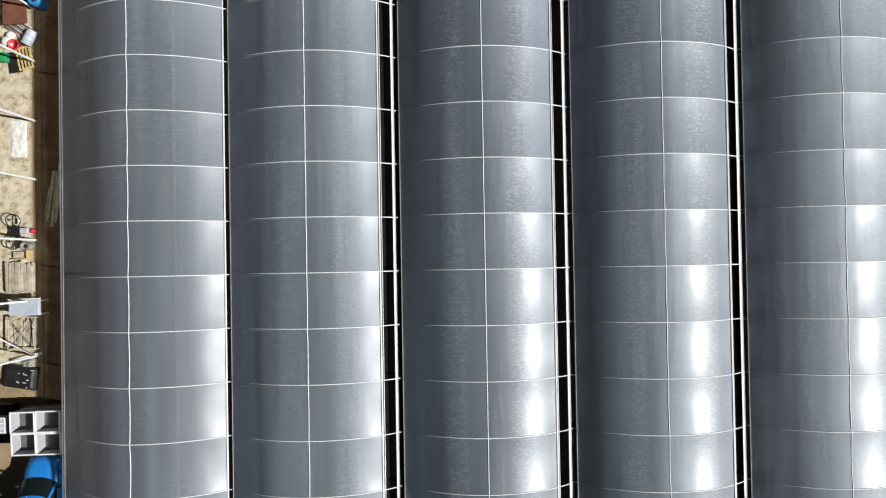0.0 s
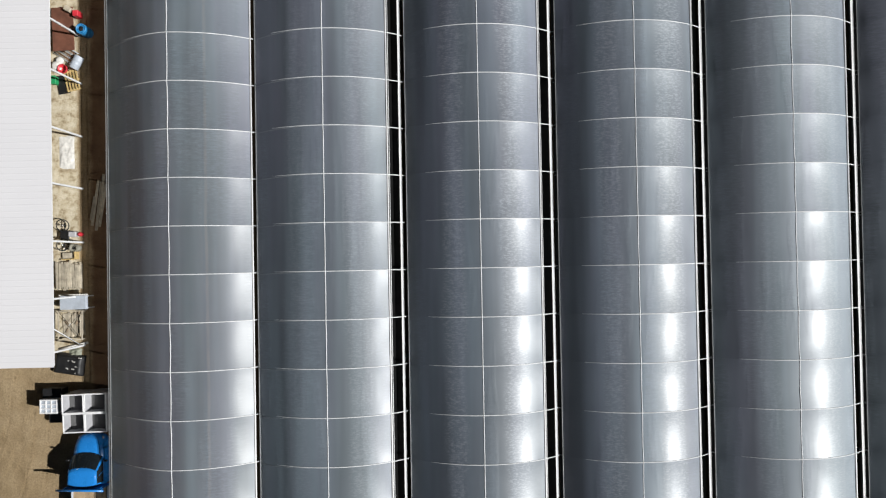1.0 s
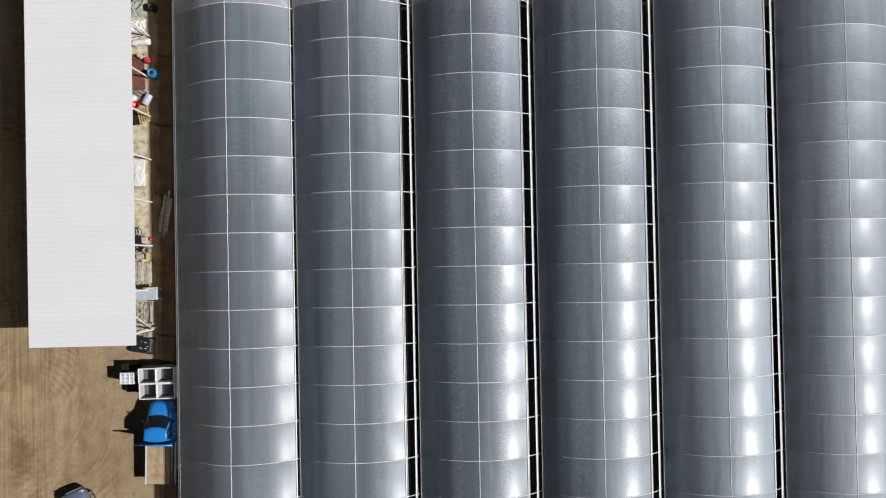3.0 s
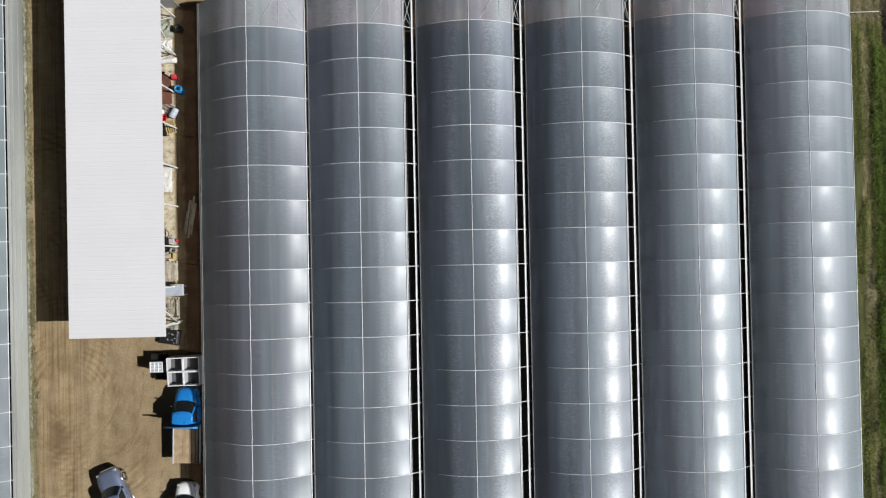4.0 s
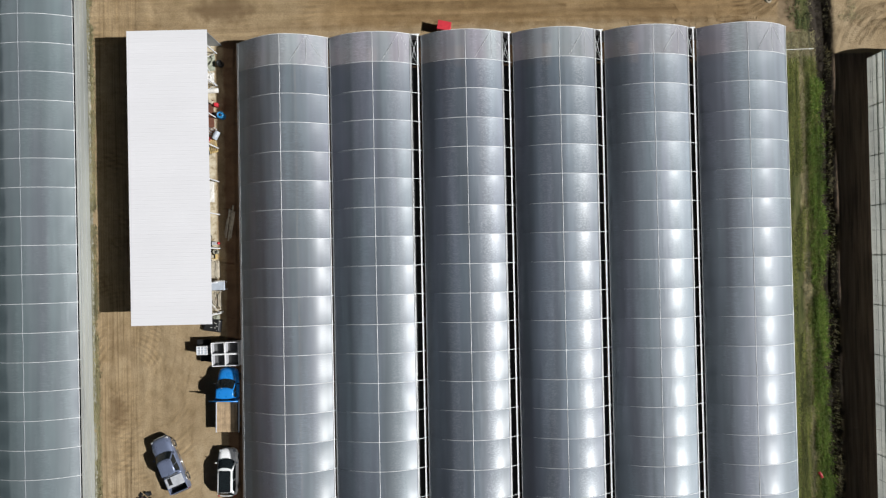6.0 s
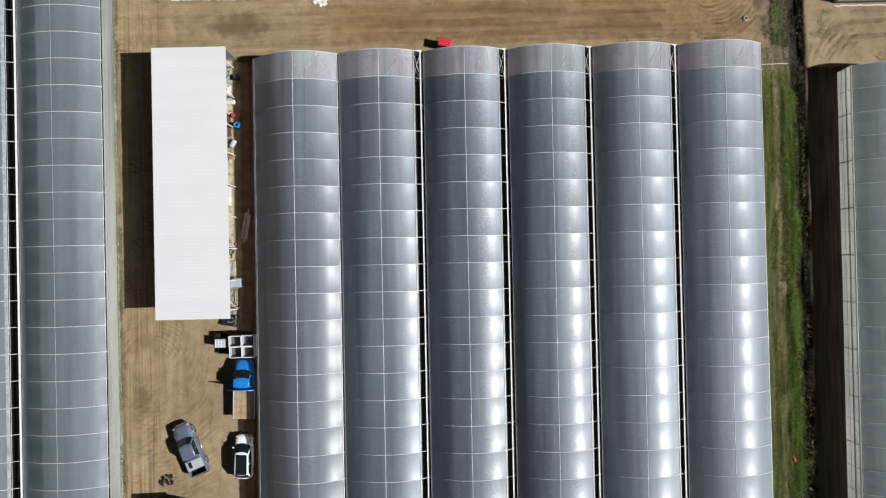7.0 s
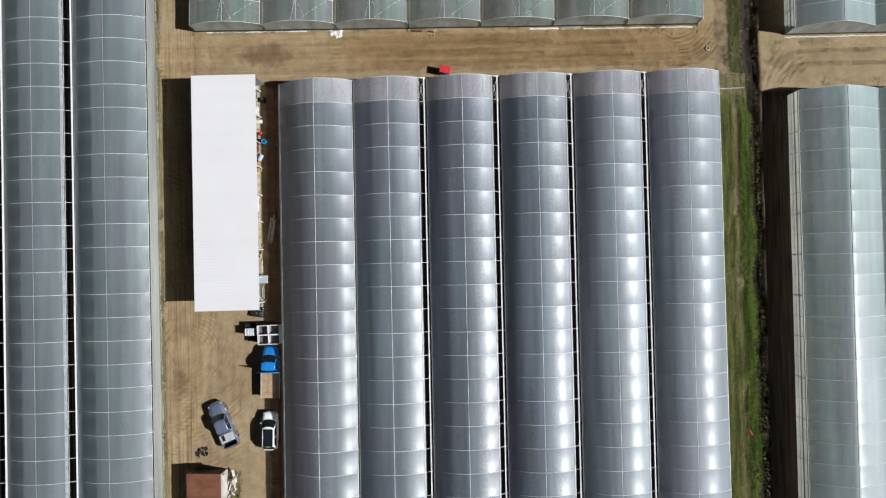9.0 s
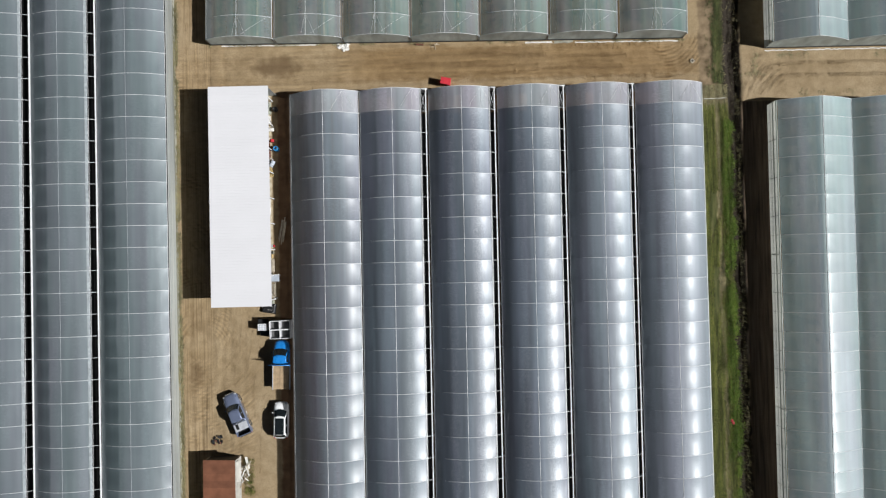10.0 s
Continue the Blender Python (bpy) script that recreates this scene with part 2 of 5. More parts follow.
SACK = plain("white_sacking", (0.68, 0.66, 0.62), 0.85, 0, 0.15, 5, 40, 0.4)
CONCRETE = plain("concrete", (0.42, 0.40, 0.36), 0.9, 0, 0.2, 1.5, 30, 0.3)
DECK = plain("sandy_timber_deck", (0.42, 0.30, 0.18), 0.85, 0, 0.25, 1.8, 25, 0.3, 0.15)


def grass_mat(name, a, b):
    m, nodes, links, bsdf = shader(name)
    rnd = nodes.new("ShaderNodeNewGeometry").outputs["Random Per Island"]
    col = ramp(nodes, links, rnd, [(0, a), (0.75, b), (1.0, (0.24, 0.20, 0.09))])
    streak = link_noise(nodes, links, 1.0, 4.0, (2.2, 0.18, 1.0))
    col = blend(nodes, links, "MULTIPLY", 0.9, col, ramp(nodes, links, streak, [(0.36, (0.35, 0.36, 0.32)), (0.62, (1.15, 1.12, 1.0))]))
    links.new(col, bsdf.inputs["Base Color"])
    bsdf.inputs["Roughness"].default_value = 0.7
    bsdf.inputs["Specular IOR Level"].default_value = 0.2
    return m


GRASS_BRIGHT = grass_mat("bright_grass_blades", (0.06, 0.118, 0.016), (0.18, 0.275, 0.045))
GRASS_DARK = grass_mat("damp_grass", (0.045, 0.064, 0.022), (0.135, 0.165, 0.06))
GRASS = grass_mat("grass_blades", (0.060, 0.078, 0.02), (0.212, 0.236, 0.058))
DRY = grass_mat("dry_weeds", (0.19, 0.175, 0.105), (0.31, 0.285, 0.175))
REED = grass_mat("ditch_reeds", (0.025, 0.022, 0.016), (0.11, 0.095, 0.07))
CROP = grass_mat("crop_leaves", (0.03, 0.10, 0.02), (0.07, 0.18, 0.05))


def ground_material():
    """Sandy earth with damp stains, wheel tracks and tread marks; green and brown growth on the verge, mud in the ditch."""
    m, nodes, links, bsdf = shader("sandy_earth")
    pos = nodes.new("ShaderNodeNewGeometry").outputs["Position"]
    sep = nodes.new("ShaderNodeSeparateXYZ")
    links.new(pos, sep.inputs[0])
    x, y = sep.outputs["X"], sep.outputs["Y"]
    big = link_noise(nodes, links, 0.13, 5.0)
    mid = link_noise(nodes, links, 0.9, 5.0)
    fine = link_noise(nodes, links, 9.0, 4.0, rough=0.7)
    sand = ramp(nodes, links, big, [(0.3, (0.315, 0.24, 0.155)), (0.52, (0.37, 0.287, 0.19)), (0.72, (0.42, 0.338, 0.238))])
    sand = blend(nodes, links, "MULTIPLY", 0.68, sand, ramp(nodes, links, mid, [(0.3, (0.66, 0.62, 0.56)), (0.62, (1, 1, 1))]))
    sand = blend(nodes, links, "MULTIPLY", 0.7, sand, ramp(nodes, links, fine, [(0.3, (0.62, 0.6, 0.58)), (0.6, (1, 1, 1))]))

    sand = blend(nodes, links, "MULTIPLY", 1.0, sand, (0.935, 0.915, 0.84))

    def near(v, centre, half, soft, wobble=0.0):
        d = calc(nodes, links, "ABSOLUTE", calc(nodes, links, "SUBTRACT", v, centre))
        if wobble:
            d = calc(nodes, links, "ADD", d, calc(nodes, links, "MULTIPLY", calc(nodes, links, "SUBTRACT", mid, 0.5), wobble))
        r = nodes.new("ShaderNodeMapRange")
        r.interpolation_type = "SMOOTHSTEP"
        links.new(d, r.inputs["Value"])
        r.inputs["From Min"].default_value, r.inputs["From Max"].default_value = half, half + soft
        r.inputs["To Min"].default_value, r.inputs["To Max"].default_value = 1.0, 0.0
        return r.outputs["Result"]

    def both(a, b):
        return calc(nodes, links, "MULTIPLY", a, b)

    # wheel tracks: along the lane between the houses and along the yard
    lane = both(near(y, 23.9, 2.6, 0.8), near(x, 0.0, 34.0, 3.0))
    yard = both(near(x, -28.3, 4.0, 1.5), near(y, -12.0, 33.0, 4.0))
    tracks_lane = ramp(nodes, links, link_noise(nodes, links, 1.0, 3.0, (0.07, 2.0, 1)), [(0.36, (0.84, 0.81, 0.78)), (0.62, (1.06, 1.04, 1.0))])
    tracks_yard = ramp(nodes, links, link_noise(nodes, links, 1.0, 3.0, (1.6, 0.16, 1)), [(0.35, (0.80, 0.77, 0.73)), (0.62, (1.05, 1.04, 1.01))])
    sand = blend(nodes, links, "MULTIPLY", calc(nodes, links, "MULTIPLY", lane, 0.75), sand, tracks_lane)
    sand = blend(nodes, links, "MULTIPLY", calc(nodes, links, "MULTIPLY", yard, 0.4), sand, tracks_yard)
    # damper brown middle of the lane
    worn = both(near(y, 24.1, 1.5, 1.0, 1.6), near(x, 9.0, 17.0, 8.0))
    sand = blend(nodes, links, "MULTIPLY", worn, sand, (0.86, 0.785, 0.68))
    # narrow wheel lines beside the western house
    lines = ramp(nodes, links, link_noise(nodes, links, 1.0, 3.0, (5.5, 0.07, 1), rough=0.65), [(0.36, (0.70, 0.66, 0.61)), (0.50, (1.0, 0.99, 0.98)), (0.66, (1.14, 1.12, 1.08))])
    sand = blend(nodes, links, "MULTIPLY", both(near(x, -30.3, 1.3, 1.2, 0.6), near(y, -4.0, 36.0, 4.0)), sand, lines)
    # fine curved scrapes of turning wheels
    def scrapes(kind, centre, period, mask, depth, axis="X"):
        mp = nodes.new("ShaderNodeMapping")
        mp.inputs["Location"].default_value = (-centre[0], -centre[1], 0)
        links.new(pos, mp.inputs["Vector"])
        wv = nodes.new("ShaderNodeTexWave")
        wv.wave_type = kind
        if kind == "RINGS":
            wv.rings_direction = "Z"
        else:
            wv.bands_direction = axis
        wv.inputs["Scale"].default_value = 0.314 / period
        wv.inputs["Distortion"].default_value = 4.0
        wv.inputs["Detail"].default_value = 3.0
        wv.inputs["Detail Scale"].default_value = 0.6
        links.new(mp.outputs["Vector"], wv.inputs["Vector"])
        gate = ramp(nodes, links, link_noise(nodes, links, 0.35, 3.0), [(0.48, (0, 0, 0)), (0.66, (1, 1, 1))])
        line = ramp(nodes, links, wv.outputs["Fac"], [(0.25, (1 - depth, 1 - depth * 1.05, 1 - depth * 1.1)), (0.6, (1.06, 1.05, 1.03))])
        return calc(nodes, links, "MULTIPLY", mask, gate), line, wv.outputs["Fac"]
    relief = []
    for spec in (("RINGS", (-29.5, -9.5), 0.42, yard, 0.13), ("RINGS", (-37.0, -4.0), 0.6, yard, 0.15), ("BANDS", (0, 0), 0.55, lane, 0.12, "Y"),
                 ("RINGS", (26.5, 27.6), 0.45, both(near(x, 28.5, 2.8, 0.8), near(y, 24.2, 2.4, 0.6)), 0.45), ("RINGS", (42.6, 18.0), 0.7, both(near(x, 38.2, 2.2, 0.8), near(y, 21.3, 2.0, 0.5)), 0.4)):
        gate, line, fac = scrapes(*spec)
        sand = blend(nodes, links, "MULTIPLY", gate, sand, line)
        relief.append(calc(nodes, links, "MULTIPLY", gate, fac))
    # damp stains
    for cx, cy, rx, ry, k in ((-20.3, 24.2, 3.2, 1.5, 0.75), (-30.6, -13.0, 1.0, 2.2, 0.55), (1.0, 23.9, 1.2, 1.0, 0.25), (24.0, 22.8, 2.0, 0.7, 0.3), (-29.8, -7.1, 1.3, 1.0, 0.2)):
        dx = calc(nodes, links, "DIVIDE", calc(nodes, links, "SUBTRACT", x, cx), rx)
        dy = calc(nodes, links, "DIVIDE", calc(nodes, links, "SUBTRACT", y, cy), ry)
        d2 = calc(nodes, links, "ADD", both(dx, dx), both(dy, dy))
        d2 = calc(nodes, links, "ADD", d2, calc(nodes, links, "MULTIPLY", calc(nodes, links, "SUBTRACT", mid, 0.5), 1.6))
        r = nodes.new("ShaderNodeMapRange")
        r.interpolation_type = "SMOOTHSTEP"
        links.new(d2, r.inputs["Value"])
        r.inputs["From Min"].default_value, r.inputs["From Max"].default_value = 0.1, 1.3
        r.inputs["To Min"].default_value, r.inputs["To Max"].default_value = k, 0.0
        sand = blend(nodes, links, "MIX", r.outputs["Result"], sand, (0.13, 0.085, 0.045))
    # brown trodden earth beside and inside the houses
    soil = ramp(nodes, links, mid, [(0.3, (0.10, 0.060, 0.035)), (0.7, (0.19, 0.115, 0.065))])
    inside = both(near(x, 6.0, 26.2, 0.4, 0.6), near(y, -12.3, 33.2, 0.4, 0.5))
    sand = blend(nodes, links, "MIX", inside, sand, soil)
    # dusty pale strip under the edge of the shed roof
    pale = ramp(nodes, links, link_noise(nodes, links, 2.2, 6.0, rough=0.65), [(0.36, (0.27, 0.21, 0.13)), (0.47, (0.48, 0.41, 0.29)), (0.62, (0.58, 0.52, 0.40))])
    sand = blend(nodes, links, "MIX", both(near(x, -22.05, 0.75, 0.3, 0.4), near(y, 8.2, 12.5, 0.6)), sand, pale)
    # the verge and the ditch
    turf = ramp(nodes, links, link_noise(nodes, links, 1.0, 5.0, (1.9, 0.28, 1.0)), [(0.32, (0.035, 0.038, 0.014)), (0.48, (0.065, 0.072, 0.025)), (0.66, (0.11, 0.105, 0.045))])
    verge = near(x, 32.55, 1.5, 0.4, 0.7)
    sand = blend(nodes, links, "MIX", verge, sand, turf)
    # a trodden strip of straw runs along the middle of the verge
    straw = ramp(nodes, links, link_noise(nodes, links, 1.0, 5.0, (3.0, 0.5, 1.0)), [(0.35, (0.13, 0.11, 0.05)), (0.65, (0.30, 0.25, 0.14))])
    sand = blend(nodes, links, "MIX", both(near(x, 32.75, 0.16, 0.35, 0.7), near(y, -20.0, 40.0, 1.5)), sand, straw)
    # bare brown earth where the verge meets the lane
    sand = blend(nodes, links, "MIX", both(near(x, 32.0, 1.9, 0.4, 0.7), near(y, 18.9, 0.9, 0.8, 0.9)), sand, ramp(nodes, links, mid, [(0.3, (0.10, 0.075, 0.045)), (0.7, (0.24, 0.18, 0.11))]))
    brown = ramp(nodes, links, mid, [(0.3, (0.12, 0.085, 0.05)), (0.7, (0.27, 0.20, 0.125))])
    sand = blend(nodes, links, "MIX", both(near(x, 31.7, 0.75, 0.5, 1.0), near(y, 36.5, 16.0, 0.8)), sand, brown)
    # damp tilled earth beside the eastern houses, its tone lowered to deepen their shadow
    tilled = ramp(nodes, links, link_noise(nodes, links, 1.0, 4.0, (3.2, 0.15, 1.0)), [(0.35, (0.075, 0.052, 0.037)), (0.65, (0.16, 0.115, 0.08))])
    sand = blend(nodes, links, "MIX", both(near(x, 36.9, 2.1, 0.4, 0.4), near(y, -20.0, 38.4, 0.3, 0.3)), sand, tilled)
    mud = ramp(nodes, links, fine, [(0.3, (0.014, 0.011, 0.008)), (0.7, (0.05, 0.04, 0.03))])
    sand = blend(nodes, links, "MIX", near(x, 34.8, 0.7, 0.25, 0.8), sand, mud)
    sand = blend(nodes, links, "MIX", both(near(x, 34.5, 0.85, 0.25, 0.8), near(y, 35.5, 16.0, 0.8)), sand, mud)
    links.new(sand, bsdf.inputs["Base Color"])
    bsdf.inputs["Roughness"].default_value = 0.95
    bsdf.inputs["Specular IOR Level"].default_value = 0.15
    # relief: clods
    height = calc(nodes, links, "ADD", calc(nodes, links, "MULTIPLY", fine, 0.5), mid)
    for q in relief:
        height = calc(nodes, links, "MULTIPLY_ADD", q, 0.08, height)
    add_bump(nodes, links, bsdf, height, 0.6, 0.12)
    return m


EARTH = ground_material()

# ---- mesh helpers ----
def solid(pieces, material, smooth=False, name="piece"):
    """One mesh from (verts, faces) pieces."""
    verts, faces = [], []
    for v, f in pieces:
        k = len(verts)
        verts.extend(tuple(p) for p in v)
        faces.extend(tuple(i + k for i in q) for q in f)
    me = bpy.data.meshes.new(name)
    me.from_pydata(verts, [], faces)
    me.materials.append(material)
    if smooth:
        me.polygons.foreach_set("use_smooth", [True] * len(me.polygons))
    me.update()
    return me


def part(name, me, parent, label="", m=None):
    ob = new(name, me)
    ob.parent = parent
    if m is not None:
        ob.matrix_basis = m
    if label:
        ob["label"] = label
    return ob


def thing(name, label, category, m, group="", kind="", me=None):
    ob = new(name, me)
    ob.matrix_basis = m
    return tagged(ob, label, category, group, kind)


def block(cx, cy, cz, sx, sy, sz, b=0.0):
    """A box with chamfered upright and level edges (b)."""
    hx, hy, hz = sx / 2, sy / 2, sz / 2
    b = min(b, hx * 0.9, hy * 0.9, hz * 0.9)
    if b <= 0:
        v = [(cx + i * hx, cy + j * hy, cz + k * hz) for k in (-1, 1) for j in (-1, 1) for i in (-1, 1)]
        return v, [(0, 2, 3, 1), (4, 5, 7, 6), (0, 1, 5, 4), (2, 6, 7, 3), (0, 4, 6, 2), (1, 3, 7, 5)]
    ring = [(hx - b, -hy), (hx, -hy + b), (hx, hy - b), (hx - b, hy), (-hx + b, hy), (-hx, hy - b), (-hx, -hy + b), (-hx + b, -hy)]
    v, f = [], []
    for z, s in ((-hz, 1), (-hz + b, 0), (hz - b, 0), (hz, 1)):
        for x, y in ring:
            k = (1 - b / hx) if s else 1
            l = (1 - b / hy) if s else 1
            v.append((cx + x * k, cy + y * l, cz + z))
    for r in range(3):
        for i in range(8):
            j = (i + 1) % 8
            f.append((r * 8 + i, r * 8 + j, r * 8 + 8 + j, r * 8 + 8 + i))
    f.append(tuple(range(7, -1, -1)))
    f.append(tuple(range(24, 32)))
    return v, f


def tube(path, r, n=6, cap=True):
    """A round bar along a path."""
    pts = [Vector(p) for p in path]
    v, f = [], []
    for i, p in enumerate(pts):
        d = (pts[min(i + 1, len(pts) - 1)] - pts[max(i - 1, 0)]).normalized()
        side = d.cross(Vector((0, 0, 1)))
        if side.length < 1e-3:
            side = d.cross(Vector((0, 1, 0)))
        side.normalize()
        up = side.cross(d)
        rr = r[i] if isinstance(r, (list, tuple)) else r
        for k in range(n):
            a = 2 * math.pi * k / n
            v.append(p + side * (rr * math.cos(a)) + up * (rr * math.sin(a)))
    for i in range(len(pts) - 1):
        for k in range(n):
            l = (k + 1) % n
            f.append((i * n + k, i * n + l, i * n + n + l, i * n + n + k))
    if cap:
        f.append(tuple(range(n - 1, -1, -1)))
        f.append(tuple(range((len(pts) - 1) * n, len(pts) * n)))
    return v, f


def lathe(profile, n=20, at=(0, 0, 0)):
    """A round body from (radius, height) pairs."""
    v, f = [], []
    for r, z in profile:
        for k in range(n):
            a = 2 * math.pi * k / n
            v.append((at[0] + r * math.cos(a), at[1] + r * math.sin(a), at[2] + z))
    for i in range(len(profile) - 1):
        for k in range(n):
            l = (k + 1) % n
            f.append((i * n + k, i * n + l, i * n + n + l, i * n + n + k))
    return v, f


def ring_mesh(R, r, n=24, k=8, at=(0, 0, 0)):
    v, f = [], []
    for i in range(n):
        a = 2 * math.pi * i / n
        for j in range(k):
            b = 2 * math.pi * j / k
            q = R + r * math.cos(b)
            v.append((at[0] + q * math.cos(a), at[1] + q * math.sin(a), at[2] + r * math.sin(b)))
    for i in range(n):
        for j in range(k):
            f.append((i * k + j, ((i + 1) % n) * k + j, ((i + 1) % n) * k + (j + 1) % k, i * k + (j + 1) % k))
    return v, f


def loft(sections, close=True):
    """A skin over rings of equal count."""
    n = len(sections[0])
    v = [p for s in sections for p in s]
    f = []
    for i in range(len(sections) - 1):
        for k in range(n):
            l = (k + 1) % n
            f.append((i * n + k, i * n + l, i * n + n + l, i * n + n + k))
    if close:
        f.append(tuple(range(n - 1, -1, -1)))
        f.append(tuple(range((len(sections) - 1) * n, len(sections) * n)))
    return v, f


# ---- ground ----
GROUND = []


def ground_z(x, y):
    """Height of the ground sheet."""
    xs, ys, Z = GROUND
    i, j = int(np.searchsorted(xs, x)) - 1, int(np.searchsorted(ys, y)) - 1
    u, w = (x - xs[i]) / (xs[i + 1] - xs[i]), (y - ys[j]) / (ys[j + 1] - ys[j])
    return float((Z[j, i] * (1 - u) + Z[j, i + 1] * u) * (1 - w) + (Z[j + 1, i] * (1 - u) + Z[j + 1, i + 1] * u) * w)


def build_ground():
    """One sheet to the horizon, fine near the yard; ruts, heaped edges and the ditch are in its shape."""
    def axis(lo, hi, step, far):
        mid = list(np.arange(lo, hi + 1e-6, step))
        out, d, p = [], step, hi
        while p < far:
            d *= 1.5
            p += d
            out.append(p)
        neg, d, p = [], step, lo
        while p > -far:
            d *= 1.5
            p -= d
            neg.append(p)
        return np.array(neg[::-1] + mid + out)
    xs, ys = axis(-36.0, 60.0, 0.28, 900.0), axis(-32.0, 36.0, 0.28, 900.0)
    X, Y = np.meshgrid(xs, ys)
    Z = np.zeros_like(X)
    rng = np.random.RandomState(4)
    lane = np.exp(-((Y - 23.8) / 2.2) ** 4) * (X > -33)
    for _ in range(9):
        c, w, ph = 23.8 + rng.uniform(-2.0, 2.0), rng.uniform(0.14, 0.24), rng.uniform(0, 6)
        Z += -0.045 * lane * np.exp(-((Y - c - 0.35 * np.sin(X * 0.11 + ph)) / w) ** 2)
    yard = np.exp(-((X + 27.9) / 4.2) ** 4) * (Y < 30)
    for _ in range(11):
        c, w, ph = -27.9 + rng.uniform(-4, 4), rng.uniform(0.14, 0.24), rng.uniform(0, 6)
        Z += -0.035 * yard * np.exp(-((X - c - 1.2 * np.sin(Y * 0.10 + ph)) / w) ** 2)
    for cx, cy, r0 in ((26.5, 27.4, 3.0), (26.5, 27.4, 3.8), (26.5, 27.4, 4.6), (41.8, 18.0, 4.2), (41.8, 18.0, 5.8)):
        rad = np.hypot(X - cx, Y - cy)
        Z += -0.05 * np.exp(-((rad - r0) / 0.2) ** 2) * (Y > 21.2) * (Y < 26)
    Z += -0.6 * np.exp(-((X - 34.8 - 0.12 * np.sin(Y * 0.7)) / 0.65) ** 4) * (np.abs(Y) < 60)
    for _ in range(14):
        a, k, ph = rng.uniform(0, 6.28), rng.uniform(0.5, 2.6), rng.uniform(0, 6.28)
        Z += 0.008 * np.sin(k * (X * math.cos(a) + Y * math.sin(a)) + ph) * (np.abs(X) < 60) * (np.abs(Y) < 60)
    GROUND.extend((xs, ys, Z))
    n, m = X.shape
    idx = np.arange(n * m).reshape(n, m)
    quads = np.stack([idx[:-1, :-1], idx[:-1, 1:], idx[1:, 1:], idx[1:, :-1]], -1).reshape(-1, 4)
    me = bpy.data.meshes.new("ground")
    me.vertices.add(n * m)
    me.vertices.foreach_set("co", np.stack([X, Y, Z], -1).astype(np.float32).ravel())
    me.loops.add(quads.size)
    me.loops.foreach_set("vertex_index", quads.ravel().astype(np.int32))
    me.polygons.add(len(quads))
    me.polygons.foreach_set("loop_start", (np.arange(len(quads)) * 4).astype(np.int32))
    me.polygons.foreach_set("loop_total", np.full(len(quads), 4, np.int32))
    me.polygons.foreach_set("use_smooth", np.ones(len(quads), bool))
    me.materials.append(EARTH)
    me.update()
    tagged(new("ground", me), "sandy brown farm yard earth with wheel tracks", "ground", kind="structure")


build_ground()


# ---- greenhouse tunnels ----
def arch(x, half, rise):
    """Height of the hoop over its springing; a negative rise is that of a pointed hoop, a pair adds how far its west edge is drawn down."""
    if isinstance(rise, tuple):
        return rise[0] - (rise[0] + rise[1]) * (-x / half) ** 1.6 if x < 0 else arch(x, half, rise[0])
    if rise < 0:
        u = abs(x) / half
        return -rise * (0.55 * (1 - u) + 0.45 * (1 - u * u))
    R = (half * half + rise * rise) / (2 * rise)
    return math.sqrt(max(R * R - x * x, 0.0)) - (R - rise)


def panel_mesh(left, right, half, rise, zg, bay, sag, material, seed):
    """The film of one bay: it hangs a little between two ribs."""
    xs = [left + (right - left) * i / 22 for i in range(23)]
    ny = 12
    v, f = [], []
    for j in range(ny + 1):
        t = j / ny
        for x in xs:
            z = zg + arch(x, half, rise)
            edge = min(1.0, (x - left) / 0.5 + 0.15, (right - x) / 0.5 + 0.25)
            hang = sag * 4 * t * (1 - t) * max(edge, 0)
            n = noise.noise(Vector((x * 0.9, t * 2.2, seed * 7.3))) * 0.010 + noise.noise(Vector((x * 2.6, t * 5.0, seed * 3.1))) * 0.003
            v.append((x, -t * bay, z - hang + n * min(1, 6 * t * (1 - t))))
    w = len(xs)
    for j in range(ny):
        for i in range(w - 1):
            a = j * w + i
            f.append((a, a + w, a + w + 1, a + 1))
    return solid([(v, f)], material, True, "film_panel")


def rib_mesh(half, rise, zg, r, dive):
    """A hoop that lies on the film, thinning out and sinking under it on the shaded flank."""
    pts, thick = [], []
    for i in range(33):
        x = -half + 2 * half * i / 32
        off, k = 0.010, 1.0
        if dive is not None and x < dive:
            q = min(1.0, (dive - x) / 2.0)
            k = 1.0 - 0.8 * q
            off -= 0.010 * q + (0.05 if x < dive - 2.0 else 0.0)
        pts.append((x, 0, zg + arch(x, half, rise) + off))
        thick.append(r * k)
    return solid([tube(pts, thick, 6)], STEEL, True, "rib")


MESHES = {}


